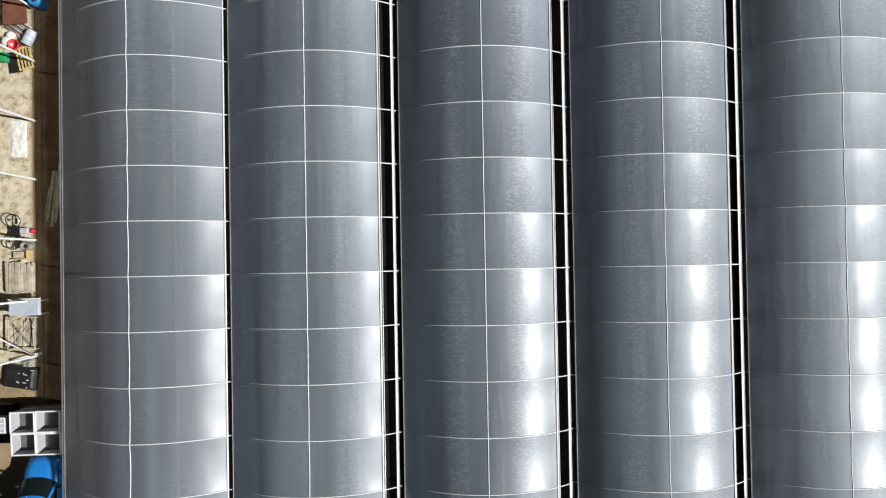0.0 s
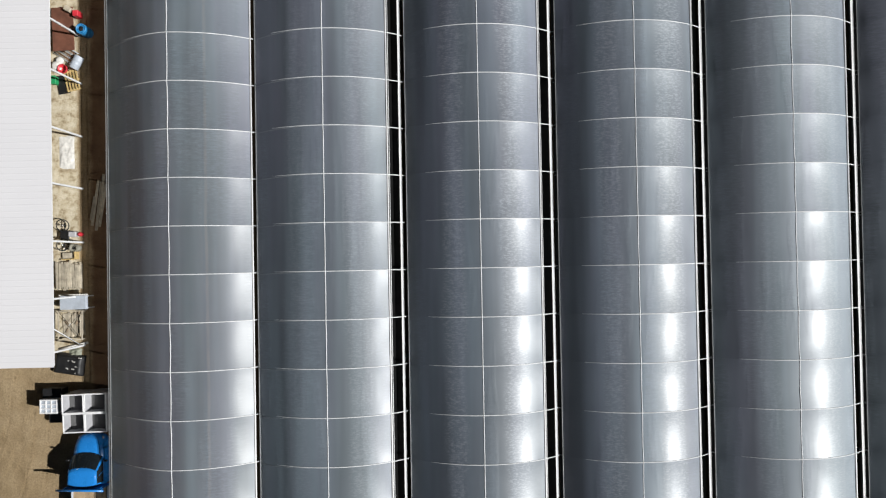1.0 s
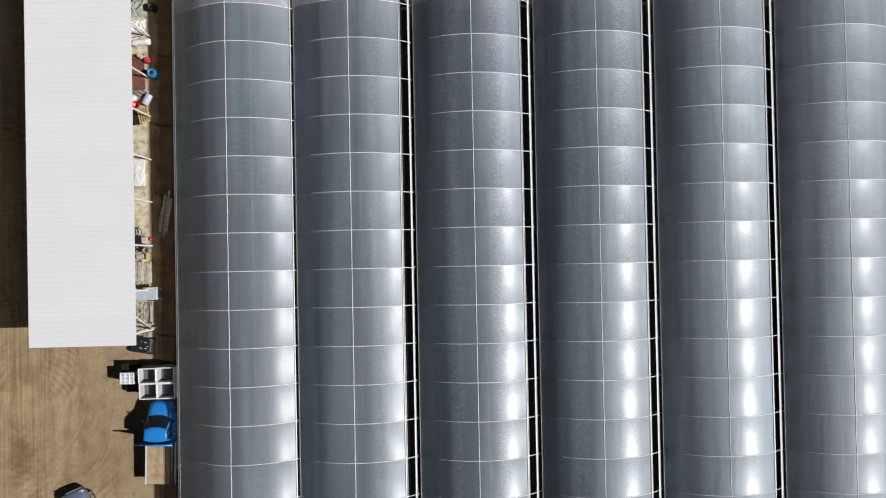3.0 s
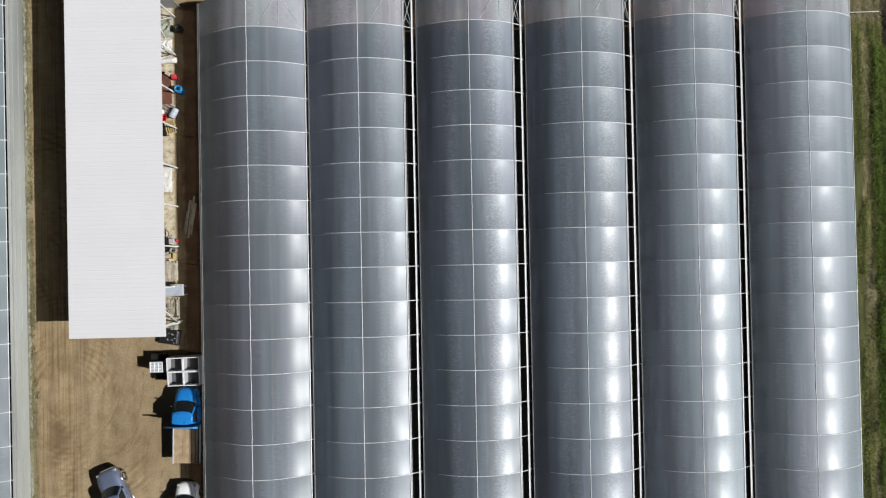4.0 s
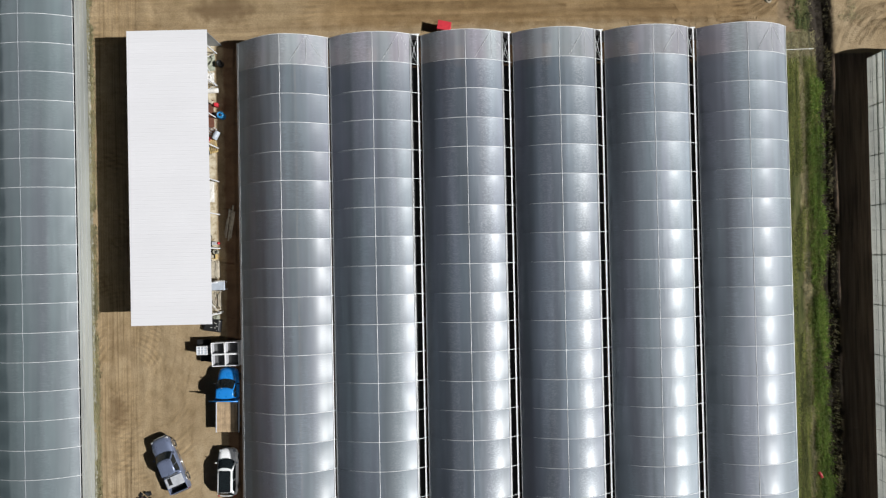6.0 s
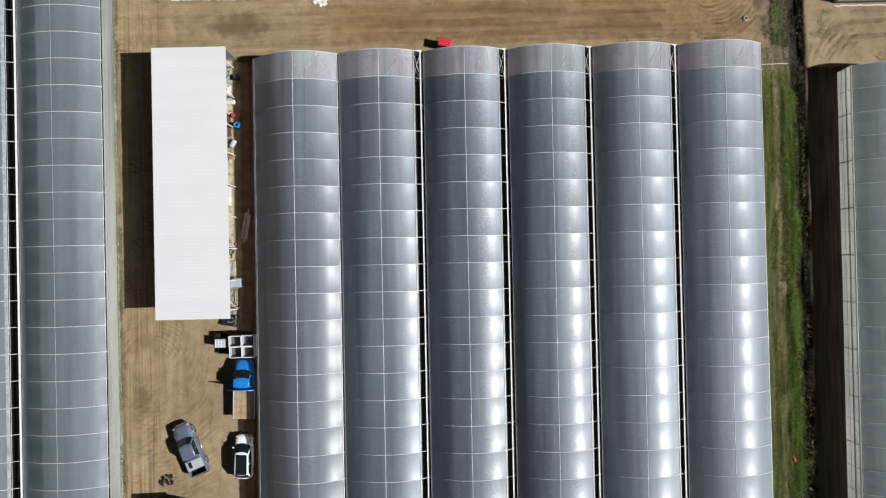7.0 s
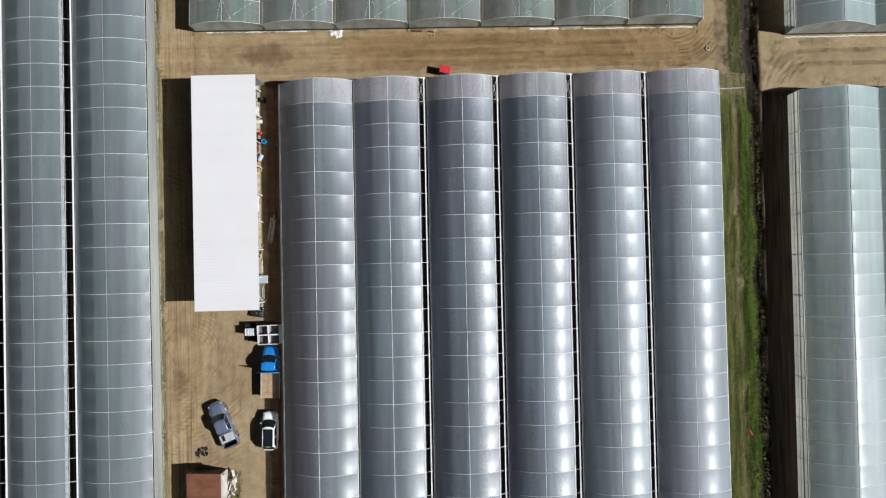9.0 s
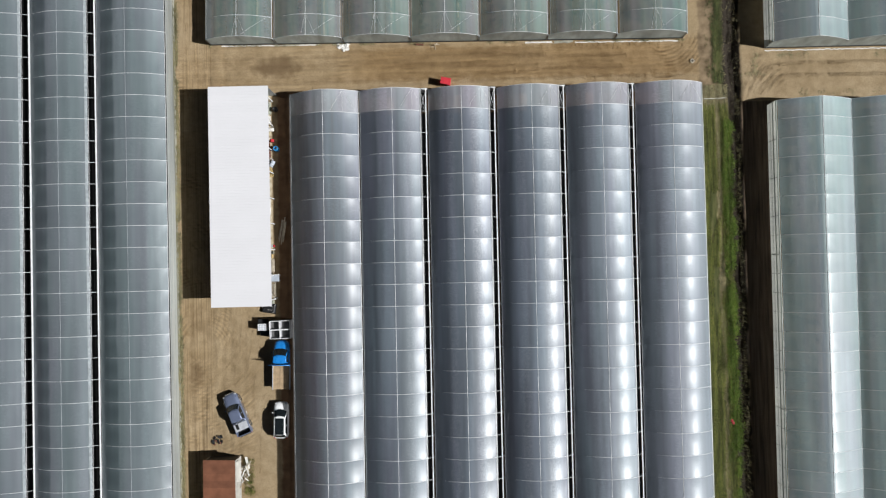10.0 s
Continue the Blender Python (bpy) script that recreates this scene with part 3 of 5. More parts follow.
def tunnel(name, xr, yn, bays, bay, half, rise, zg, m, label, group, material, vent=True, clear_ends=0, film_right=3.2,
           west_wall=False, east_wall=False, north=True, south=True, sag=0.065, dive=-0.9, gutter_wide=0.125, west_mat=None, first=None, end_mat=None, braced=0, under=True, rib=0.024, purlins=(0.0,), purlin_mat=None, skirt=0.0, cords=False, pale_gutter=False, foot=False, main=False, wide=0.0, east=0.0, east_mat=None):
    """One span of a multi-span house: film bay by bay on steel hoops, gutter on the east side, posts, nets and end walls."""
    t = thing(name, label, "greenhouse", m @ pose(xr, yn, 0), group)
    right = film_right if vent else half - 0.16 + east
    left = -half + 0.17 - wide
    key = (half, rise, zg, bay, left, right, material.name, sag)
    if key not in MESHES:
        MESHES[key] = ([panel_mesh(left, right, half, rise, zg, bay, sag, material, k) for k in range(6)],
                       [panel_mesh(left, right, half, rise, zg, bay, sag, FILM_CLEAR, k + 20) for k in range(2)],
                       rib_mesh(half, rise, zg, rib, dive))
    panels, clears, hoop = MESHES[key]
    rng = random.Random(int(xr * 10) + 7)
    for k in range(bays):
        me = rng.choice(clears) if k < clear_ends else rng.choice(panels)
        at = pose(0, -((first or bay) + (k - 1) * bay), 0) if k else Matrix.Diagonal((1, (first or bay) / bay, 1, 1))
        part("film_panel", me, t, "", at)
    for k in range(bays + 1):
        part("hoop", hoop, t, "", pose(0, -((first or bay) + (k - 1) * bay) if k else 0.0, 0))
    if main:
        # thin tube standing in for the hoop's shadow and underside seen through film
        wire = MESHES.setdefault(("wire", zg), solid([tube([(-half + 0.3 + 0.25 * i, -0.13 * (1 - i / 13), zg + arch(-half + 0.3 + 0.25 * i, half, rise) - 0.004 * (i / 13)) for i in range(14)], 0.011, 5)], RIDGE_GREY, True))
        for k in range(1, bays):
            part("tie_wire", wire, t, "", pose(0, -((first or bay) + (k - 1) * bay), 0))
    length = (bays - 1) * bay + (first or bay)
    for px in purlins:
        pts = []
        for k in range(bays):
            y0, step = (-((first or bay) + (k - 1) * bay), bay) if k else (0.0, first or bay)
            pts += [(px + rng.uniform(-0.003, 0.003), y0 - step * q / 6, zg + arch(px, half, rise) + 0.001 - sag * 4 * q / 6 * (1 - q / 6)) for q in range(6)]
        pts.append((px, -length, zg + arch(px, half, rise) + 0.001))
        part("ridge_purlin", solid([tube(pts, 0.028 if purlin_mat else 0.022, 8)], purlin_mat or STEEL, True), t, "thin pale steel purlin")
    z_edge = zg + arch(right, half, rise) + 0.01
    part("film_rail", solid([tube([(right, 0, z_edge), (right, -length, z_edge)], 0.045 if main else 0.03, 6)], GUTTER if main else STEEL, True), t)
    if skirt:
        # the rolled edge of the film, a pale flat band
        zs = zg + arch(right - skirt, half, rise) + 0.03
        part("rolled_edge", solid([loft([[(right - skirt, y, zs), (right + 0.02, y, z_edge + 0.03), (right + 0.02, y, z_edge + 0.015), (right - skirt, y, zs - 0.015)] for y in (0, -length)])], EDGE_GREY), t, "pale rolled-up film edge")
    if vent:
        part("film_rail", solid([tube([(right + 0.09, 0, z_edge - 0.09), (right + 0.09, -length, z_edge - 0.09)], 0.022, 6)], STEEL, True), t)
    zl = zg + arch(left, half, rise)
    part("film_rail", solid([tube([(left, 0, zl), (left, -length, zl)], 0.018, 6)], WALL_GREY, True), t)
    # gutter: a folded channel
    w = gutter_wide if vent else 0.1
    gx = half - (0.14 if main else 0.22) if vent else half - 0.02 + east
    gz = (0.16 if main else 0.42) if vent else -0.3
    prof = [(-w / 2, 0.06), (-w / 2 + 0.03, -0.05), (w / 2 - 0.03, -0.05), (w / 2, 0.06), (w / 2 - 0.015, 0.06), (w / 2 - 0.03, 0.045), (-w / 2 + 0.03, 0.045), (-w / 2 + 0.015, 0.06)]
    if pale_gutter:
        gx, gz = half, 0.03
        prof = [(a * 3.8, b) for a, b in prof]
    rings = [[(gx + a, y, zg + gz + b) for a, b in prof] for y in (0.08, -length - 0.08)]
    part("gutter", solid([loft(rings)], GUTTER if vent else CURTAIN if pale_gutter else WALL_GREY), t, "folded metal gutter")
    post = solid([block(half - 0.14, 0, zg / 2 - 0.05, 0.09, 0.09, zg - 0.1, 0.01)], POST)
    low_post = solid([block(half - 0.14, 0, zl / 2 - 0.05, 0.09, 0.09, zl - 0.1, 0.01)], POST) if isinstance(rise, tuple) else post
    for k in range(0, bays + 1, 2):
        part("post", post, t, "", pose(0, -k * bay, 0))
    if main and vent:
        part("gutter_end", solid([block((right + half) / 2 - 0.05, 0.06, zg + 0.22, half - right + 0.15, 0.10, 0.10, 0.01)], GUTTER), t, "white end bracket")
        for y0, y1 in ((-0.2, -2.3), (-2.3, -0.2)):
            part("gap_brace", solid([tube([(right + 0.05, y0, zg + 0.25), (half - 0.2, y1, zg + 0.12)], 0.018, 5)], STEEL, True), t)
    if west_wall:
        for k in range(0, bays + 1, 2):
            part("post", low_post, t, "", pose(-2 * half + 0.28, -k * bay, 0))
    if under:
        # strip added below the clear bay's gap, in place of the dark interior
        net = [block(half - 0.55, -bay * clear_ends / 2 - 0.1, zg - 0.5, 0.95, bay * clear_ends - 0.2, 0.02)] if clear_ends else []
        # net coloured near black, so that the gaps show a dark interior
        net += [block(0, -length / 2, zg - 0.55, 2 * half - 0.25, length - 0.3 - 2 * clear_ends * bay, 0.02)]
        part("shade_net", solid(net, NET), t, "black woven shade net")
    for side, on in ((-1, west_wall), (1, east_wall)):
        if not on:
            continue
        zw = zl if side < 0 and isinstance(rise, tuple) else zg
        wall = block(side * (half - 0.05) - (wide if side < 0 else 0.0), -length / 2, zw / 2, 0.03, length, zw)
        curtain = part("side_curtain", solid([wall], (west_mat if side < 0 else east_mat) or CURTAIN), t, "pale film side curtain")
        for z in (zg * 0.34, zg * 0.68):
            part("curtain_rail", solid([tube([(side * (half - 0.02), 0, z), (side * (half - 0.02), -length, z)], 0.02, 6)], WALL_GREY, True), curtain)
    for y, on in ((0.0, north), (-length, south)):
        if not on:
            continue
        xs = [-half + 0.06 + (2 * half - 0.12) * i / 20 for i in range(21)]
        v = [(x, y + d, 0.0) for d in (-0.015, 0.015) for x in xs] + [(x, y + d, zg + arch(x, half, rise) - 0.03) for d in (-0.015, 0.015) for x in xs]
        n = 21
        f = []
        for i in range(n - 1):
            f += [(i, i + 1, 2 * n + i + 1, 2 * n + i), (n + i + 1, n + i, 3 * n + i, 3 * n + i + 1), (2 * n + i, 2 * n + i + 1, 3 * n + i + 1, 3 * n + i), (i + 1, i, n + i, n + i + 1)]
        part("end_wall", solid([(v, f)], end_mat or FILM_CLEAR), t, "milky film end wall")
    if foot:
        part("foot_board", solid([block(0, -length - 0.05, 0.22, 2 * half - 0.1, 0.05, 0.26, 0.01)], BLACK), t, "black plastic foot board")
    if cords:
        part("eave_rail", solid([tube([(-half + 0.02, 0, zg + 0.03), (-half + 0.02, -length, zg + 0.03)], 0.09, 8)], CURTAIN, True), t, "pale eave rail")
        cord = solid([tube([(-half + 0.02, 0, 0.25), (-half + 0.015, 0, zg), (-half + 0.45, 0, zg + arch(-half + 0.45, half, rise) + 0.03)], 0.018, 5)], BLACK, True)
        for k in range(1, bays + 1):
            part("cord", cord, t, "", pose(0, -k * bay, 0))
        part("curtain_roll", solid([tube([(-half - 0.02, 0, 1.5), (-half - 0.02, -length, 1.5)], 0.05, 8)], CURTAIN, True), t, "rolled side curtain")
    # bracing of the end bays
    for k in list(range(clear_ends)) + [bays - 1 - q for q in range(braced)]:
        step = (first or bay) if k == 0 else bay
        for a, b in ((2.3, 0.75), (2.2, 3.85), (2.25, 2.25), (-2.2, -2.2)) if k < clear_ends else ((3.5, 0.3), (0.05, 1.1), (-0.05, -0.55)):
            pts = []
            for i in range(7):
                x = a + (b - a) * i / 6
                pts.append((x, -k * bay - step * i / 6, zg + arch(x, half, rise) - (0.02 if a > 0 or k >= clear_ends else 0.15)))
            part("brace", solid([tube(pts, 0.010, 5)], STEEL, True), t)
    return t


HOUSE = "grey arched plastic film tunnel with white steel hoops"
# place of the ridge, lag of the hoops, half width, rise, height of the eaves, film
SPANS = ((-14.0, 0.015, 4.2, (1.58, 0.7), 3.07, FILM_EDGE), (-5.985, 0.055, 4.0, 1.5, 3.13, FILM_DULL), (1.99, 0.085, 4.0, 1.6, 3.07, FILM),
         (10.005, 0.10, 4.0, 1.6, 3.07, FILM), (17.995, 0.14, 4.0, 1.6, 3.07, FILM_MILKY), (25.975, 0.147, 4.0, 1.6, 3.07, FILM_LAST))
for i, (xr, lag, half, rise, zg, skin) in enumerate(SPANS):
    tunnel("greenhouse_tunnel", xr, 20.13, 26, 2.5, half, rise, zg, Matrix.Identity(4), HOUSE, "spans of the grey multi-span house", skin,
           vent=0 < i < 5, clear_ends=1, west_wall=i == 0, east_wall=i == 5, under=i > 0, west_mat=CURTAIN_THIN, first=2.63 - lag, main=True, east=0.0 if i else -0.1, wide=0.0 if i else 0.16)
GREEN = "grey-green plastic film tunnel over green crops"
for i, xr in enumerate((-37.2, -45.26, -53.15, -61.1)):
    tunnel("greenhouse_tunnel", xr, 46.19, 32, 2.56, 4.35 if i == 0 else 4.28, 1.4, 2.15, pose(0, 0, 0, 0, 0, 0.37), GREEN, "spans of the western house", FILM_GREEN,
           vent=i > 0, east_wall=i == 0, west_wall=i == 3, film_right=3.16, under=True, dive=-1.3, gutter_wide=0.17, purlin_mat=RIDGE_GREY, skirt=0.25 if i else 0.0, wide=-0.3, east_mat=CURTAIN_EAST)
for i in range(7):
    tunnel("greenhouse_tunnel", -24.3 + 8.18 * i, 20.0, 8, 2.5, 4.085, 1.2, 2.05, pose(0, 26.75, 0, 0, 0, -0.68), GREEN, "spans of the northern house", FILM_NORTH,
           vent=False, clear_ends=0, west_wall=i == 0, east_wall=i == 6, under=False, end_mat=END_FILM, braced=1, foot=True)
ZE = 2.35
PALE = "pale green film tunnel with a bright smooth ridge"
for i in range(3):
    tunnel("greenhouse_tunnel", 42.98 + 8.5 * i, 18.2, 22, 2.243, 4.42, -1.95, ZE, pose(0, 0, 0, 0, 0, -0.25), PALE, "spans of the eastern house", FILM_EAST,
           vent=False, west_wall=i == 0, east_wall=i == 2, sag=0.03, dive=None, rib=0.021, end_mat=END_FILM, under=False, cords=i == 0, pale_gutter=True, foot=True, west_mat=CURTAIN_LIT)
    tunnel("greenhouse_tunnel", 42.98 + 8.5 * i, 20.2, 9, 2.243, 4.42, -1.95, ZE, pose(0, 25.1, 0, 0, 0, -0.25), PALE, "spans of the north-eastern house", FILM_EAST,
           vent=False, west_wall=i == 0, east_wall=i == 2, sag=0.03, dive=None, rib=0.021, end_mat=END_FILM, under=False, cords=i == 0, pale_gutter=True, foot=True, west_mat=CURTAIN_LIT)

# ---- the long shed ----
def build_shed():
    """Open-sided store with a white profiled roof; its long side follows the house."""
    m = pose(-23.77, 8.05, 0, 0, 0, 0.2)
    shed = thing("shed", "long open shed with a white profiled metal roof", "shed", m)
    L, W, zw, ze = 25.5, 6.96, 4.36, 4.2
    n = 26
    step = L / n
    prof = []
    for k in range(3):
        y0 = k * step / 3
        prof += [(y0, 0.0), (y0 + step / 3 - 0.10, 0.0), (y0 + step / 3 - 0.075, 0.008), (y0 + step / 3 - 0.025, 0.008)]
    prof.append((step, 0.0))
    v, f = [], []
    for x, z in ((-W / 2, zw), (W / 2, ze)):
        for d in (0.0, -0.012):
            for y, h in prof:
                v.append((x, y, z + h + d))
    k = len(prof)
    for i in range(k - 1):
        f += [(i, 2 * k + i, 2 * k + i + 1, i + 1), (k + i, k + i + 1, 3 * k + i + 1, 3 * k + i), (i, i + 1, k + i + 1, k + i), (2 * k + i + 1, 2 * k + i, 3 * k + i, 3 * k + i + 1)]
    sheet = solid([(v, f)], ROOF_WHITE)
    for i in range(n):
        part("roof_sheet", sheet, shed, "", pose(0, -L / 2 + i * step, 0.0015 * (i % 2)))
    for y in (-L / 2 + 0.1, L / 2 - 0.1):
        part("roof_beam", solid([block(0, y, 4.10, W - 0.1, 0.1, 0.16, 0.01)], STEEL), shed)
    for x in (-W / 2 + 0.12, W / 2 - 0.12):
        part("roof_beam", solid([block(x, 0, 4.07 if x > 0 else 4.22, 0.1, L - 0.1, 0.16, 0.01)], STEEL), shed)
    # closed long side and ends
    def ribbed(length):
        pts = []
        for i in range(int(length / 0.25)):
            pts += [(i * 0.25, 0), (i * 0.25 + 0.15, 0), (i * 0.25 + 0.175, 0.03), (i * 0.25 + 0.225, 0.03)]
        pts.append((length, 0))
        return pts
    pts = ribbed(L - 1.4)
    v = [(-W / 2 + 0.05 - h - d, -L / 2 + 1.3 + y, z) for z in (0.02, 4.23) for d in (0.0, 0.02) for y, h in pts]
    k = len(pts)
    f = []
    for i in range(k - 1):
        f += [(i, i + 1, 2 * k + i + 1, 2 * k + i), (k + i + 1, k + i, 3 * k + i, 3 * k + i + 1)]
    part("wall_sheet", solid([(v, f)], WALL_GREY), shed, "grey ribbed sheet wall")
    pts = ribbed(W - 0.2)
    for s in (-1, 1):
        k = len(pts)
        v = [(-W / 2 + 0.1 + x, s * (L / 2 - 0.1 - h - d), z) for z in (0.02, 4.06) for d in (0.0, 0.02) for x, h in pts]
        f = []
        for i in range(k - 1):
            f += [(i, i + 1, 2 * k + i + 1, 2 * k + i), (k + i + 1, k + i, 3 * k + i, 3 * k + i + 1)]
        if s > 0:
            part("wall_sheet", solid([(v, f)], WALL_GREY), shed, "grey ribbed sheet wall")
    leg = solid([block(0, 0, 2.0, 0.10, 0.10, 4.02, 0.012)], STEEL)
    rows = [11.9, 8.9, 5.86, 3.1, 0.0, -3.03, -6.15, -9.25, -12.1]
    for y in rows:
        part("post", leg, shed, "pale steel post", pose(W / 2 - 0.6, y, 0))
    for y in rows:
        part("post", leg, shed, "", pose(-W / 2 + 0.2, y, 0))
    for y, d in ((11.9, -1.5), (8.9, 1.5), (8.9, -1.4), (-12.1, 1.4)):
        part("brace", solid([tube([(W / 2 - 0.6, y, 0.3), (W / 2 - 0.6, y + d, 3.5)], 0.03, 6)], STEEL, True), shed)


build_shed()


# ---- vehicles (built with the nose towards +y, wheels on the ground) ----
def hull_ring(y, w, z0, z1, crown=0.03, tuck=0.06):
    """A rounded cross-section of a car's body."""
    return [(-w + tuck, y, z0), (-w, y, z0 + (z1 - z0) * 0.35), (-w + 0.015, y, z0 + (z1 - z0) * 0.75), (-w + 0.07, y, z1 - 0.01), (-w * 0.5, y, z1 + crown),
            (0, y, z1 + crown * 1.3), (w * 0.5, y, z1 + crown), (w - 0.07, y, z1 - 0.01), (w - 0.015, y, z0 + (z1 - z0) * 0.75), (w, y, z0 + (z1 - z0) * 0.35), (w - tuck, y, z0)]


def quad_slab(a, b, c, d, out, t=0.012):
    """A pane with thickness: four corners pushed out along a direction."""
    o = Vector(out).normalized()
    base = [Vector(p) + o * 0.004 for p in (a, b, c, d)]
    v = [tuple(p) for p in base] + [tuple(p + o * t) for p in base]
    return v, [(3, 2, 1, 0), (4, 5, 6, 7), (0, 1, 5, 4), (1, 2, 6, 5), (2, 3, 7, 6), (3, 0, 4, 7)]


def wheel(parent, x, y, r, w):
    s = 1 if x > 0 else -1
    turn = pose(x, y, r, 0, 90, 0)
    t = part("wheel", solid([lathe([(r * 0.62, -w / 2), (r * 0.93, -w / 2), (r, -w / 3), (r, w / 3), (r * 0.93, w / 2), (r * 0.62, w / 2), (r * 0.62, -w / 2)], 22)], RUBBER, True), parent, "black rubber tyre", turn)
    part("rim", solid([lathe([(0.001, s * w * 0.42), (r * 0.2, s * w * 0.46), (r * 0.5, s * w * 0.34), (r * 0.63, s * w * 0.45), (r * 0.63, -s * w * 0.4)], 18)], CHROME, True), t, "silver wheel rim")


def mirror_pair(parent, paint, w, y, z):
    for s in (-1, 1):
        part("wing_mirror", solid([block(s * (w + 0.10), y, z, 0.20, 0.10, 0.14, 0.03)], paint), parent)


def cabin(parent, paint, w0, w1, zb, zr, y_ws0, y_ws1, y_r1, y_r0, roof_mat=None, roof_name="roof", bow=0.16):
    """Bowed windscreen, roof, rear window and side glass between the belt line and the roof. y falls towards the tail."""
    us = [-1 + i / 4 for i in range(9)]

    def front(t, u, grow=0.0):
        w = w0 + (w1 - w0) * t
        return ((w - 0.03 * abs(u) ** 6) * u, y_ws0 + (y_ws1 - y_ws0) * t - (bow * (1 - 0.35 * t)) * abs(u) ** 2.4 + grow, zb + (zr - zb) * t + 0.025 * (1 - u * u) + grow * 0.8)

    def back(t, u, grow=0.0):
        w = w0 + (w1 - w0) * t
        return (w * u, y_r0 + (y_r1 - y_r0) * t + 0.10 * abs(u) ** 2.4 - grow, zb + (zr - zb) * t + 0.025 * (1 - u * u) + grow * 0.8)
    rings = [[front(t, u) for u in us] + [back(t, -u) for u in us] for t in (0.0, 0.35, 0.7, 1.0)]
    part("cabin_frame", solid([loft(rings)], paint), parent)
    crown = []
    for k, h in ((1.0, -0.02), (0.97, 0.02), (0.86, 0.045), (0.6, 0.06)):
        crown.append([(x * k, (y - (y_ws1 + y_r1) / 2) * k + (y_ws1 + y_r1) / 2, zr + h) for x, y, z in [front(1, u) for u in us] + [back(1, -u) for u in us]])
    part(roof_name, solid([loft(crown)], roof_mat or paint, True), parent)

    def pane(edge, name, t0, t1, u1, label):
        n = 9
        pts = [edge(t, u1 * (-1 + 2 * i / (n - 1)), g) for g in (0.012, 0.03) for t in (t0, t1) for i in range(n)]
        f = []
        for i in range(n - 1):
            f += [(2 * n + i, 2 * n + i + 1, 3 * n + i + 1, 3 * n + i), (i + 1, i, n + i, n + i + 1), (i, i + 1, 2 * n + i + 1, 2 * n + i), (n + i + 1, n + i, 3 * n + i, 3 * n + i + 1)]
        f += [(0, 2 * n, 3 * n, n), (n - 1, 2 * n - 1, 4 * n - 1, 3 * n - 1)]
        part(name, solid([(pts, f)], GLASS_DARK), parent, label)
    pane(front, "windscreen", 0.05, 0.93, 0.93, "dark tinted windscreen")
    pane(back, "rear_window", 0.25, 0.9, 0.88, "")

    def mid(p, q, t):
        return tuple(Vector(p).lerp(Vector(q), t))
    for s in (-1, 1):
        A, B, C, D = front(0, s), front(1, s), back(1, s), back(0, s)
        for t0, t1 in ((0.07, 0.49), (0.53, 0.93)):
            lo = [mid(mid(A, D, t), mid(B, C, t), 0.08) for t in (t0, t1)]
            hi = [mid(mid(A, D, t), mid(B, C, t), 0.90) for t in (t0, t1)]
            q = [lo[0], lo[1], hi[1], hi[0]] if s < 0 else [lo[1], lo[0], hi[0], hi[1]]
            part("side_window", solid([quad_slab(*q, (s, 0, 0.35), 0.02)], GLASS_DARK), parent)


def white_car():
    c = thing("car", "white small car with a dark glass roof, parked on sandy earth", "car", pose(-20.26, -18.42, 0, 0, 0, -1.4))
    rings = [hull_ring(2.14, 0.34, 0.38, 0.60, 0.02), hull_ring(2.11, 0.52, 0.35, 0.64, 0.02), hull_ring(2.02, 0.68, 0.28, 0.74), hull_ring(1.86, 0.79, 0.24, 0.83), hull_ring(1.65, 0.86, 0.22, 0.90), hull_ring(1.1, 0.89, 0.20, 0.97, 0.05), hull_ring(0.2, 0.90, 0.20, 1.0),
             hull_ring(-0.9, 0.90, 0.20, 1.02), hull_ring(-1.7, 0.88, 0.22, 1.03), hull_ring(-1.95, 0.83, 0.26, 1.0), hull_ring(-2.08, 0.74, 0.30, 0.95), hull_ring(-2.16, 0.55, 0.36, 0.84, 0.02)]
    part("body", solid([loft(rings)], WHITE_PAINT, True), c)
    cabin(c, WHITE_PAINT, 0.83, 0.68, 1.0, 1.53, 1.34, 0.55, -1.58, -2.06, bow=0.30)
    part("glass_roof", solid([block(0, -0.60, 1.597, 1.08, 1.82, 0.03, 0.014), block(0, -0.60, 1.597, 0.96, 1.94, 0.029, 0.014)], GLASS_DARK), c, "black glass roof panel")
    for s in (-1, 1):
        part("roof_rail", solid([tube([(s * 0.60, 0.2, 1.575), (s * 0.60, -1.4, 1.575)], 0.022, 6)], WHITE_PAINT, True), c)
        part("headlight", solid([block(s * 0.62, 1.93, 0.76, 0.3, 0.24, 0.13, 0.05)], LAMP_GLASS), c, "clear headlight")
        part("tail_light", solid([block(s * 0.7, -2.05, 0.9, 0.2, 0.14, 0.2, 0.04)], LAMP_RED), c)
        for y in (1.32, -1.32):
            wheel(c, s * 0.80, y, 0.32, 0.2)
    part("grille", solid([block(0, 2.1, 0.55, 0.9, 0.06, 0.16, 0.02)], BLACK), c)
    mirror_pair(c, WHITE_PAINT, 0.86, 0.92, 1.06)
    part("wiper", solid([tube([(-0.5, 1.25, 1.08), (0.1, 1.20, 1.11)], 0.012, 5)], BLACK, True), c)


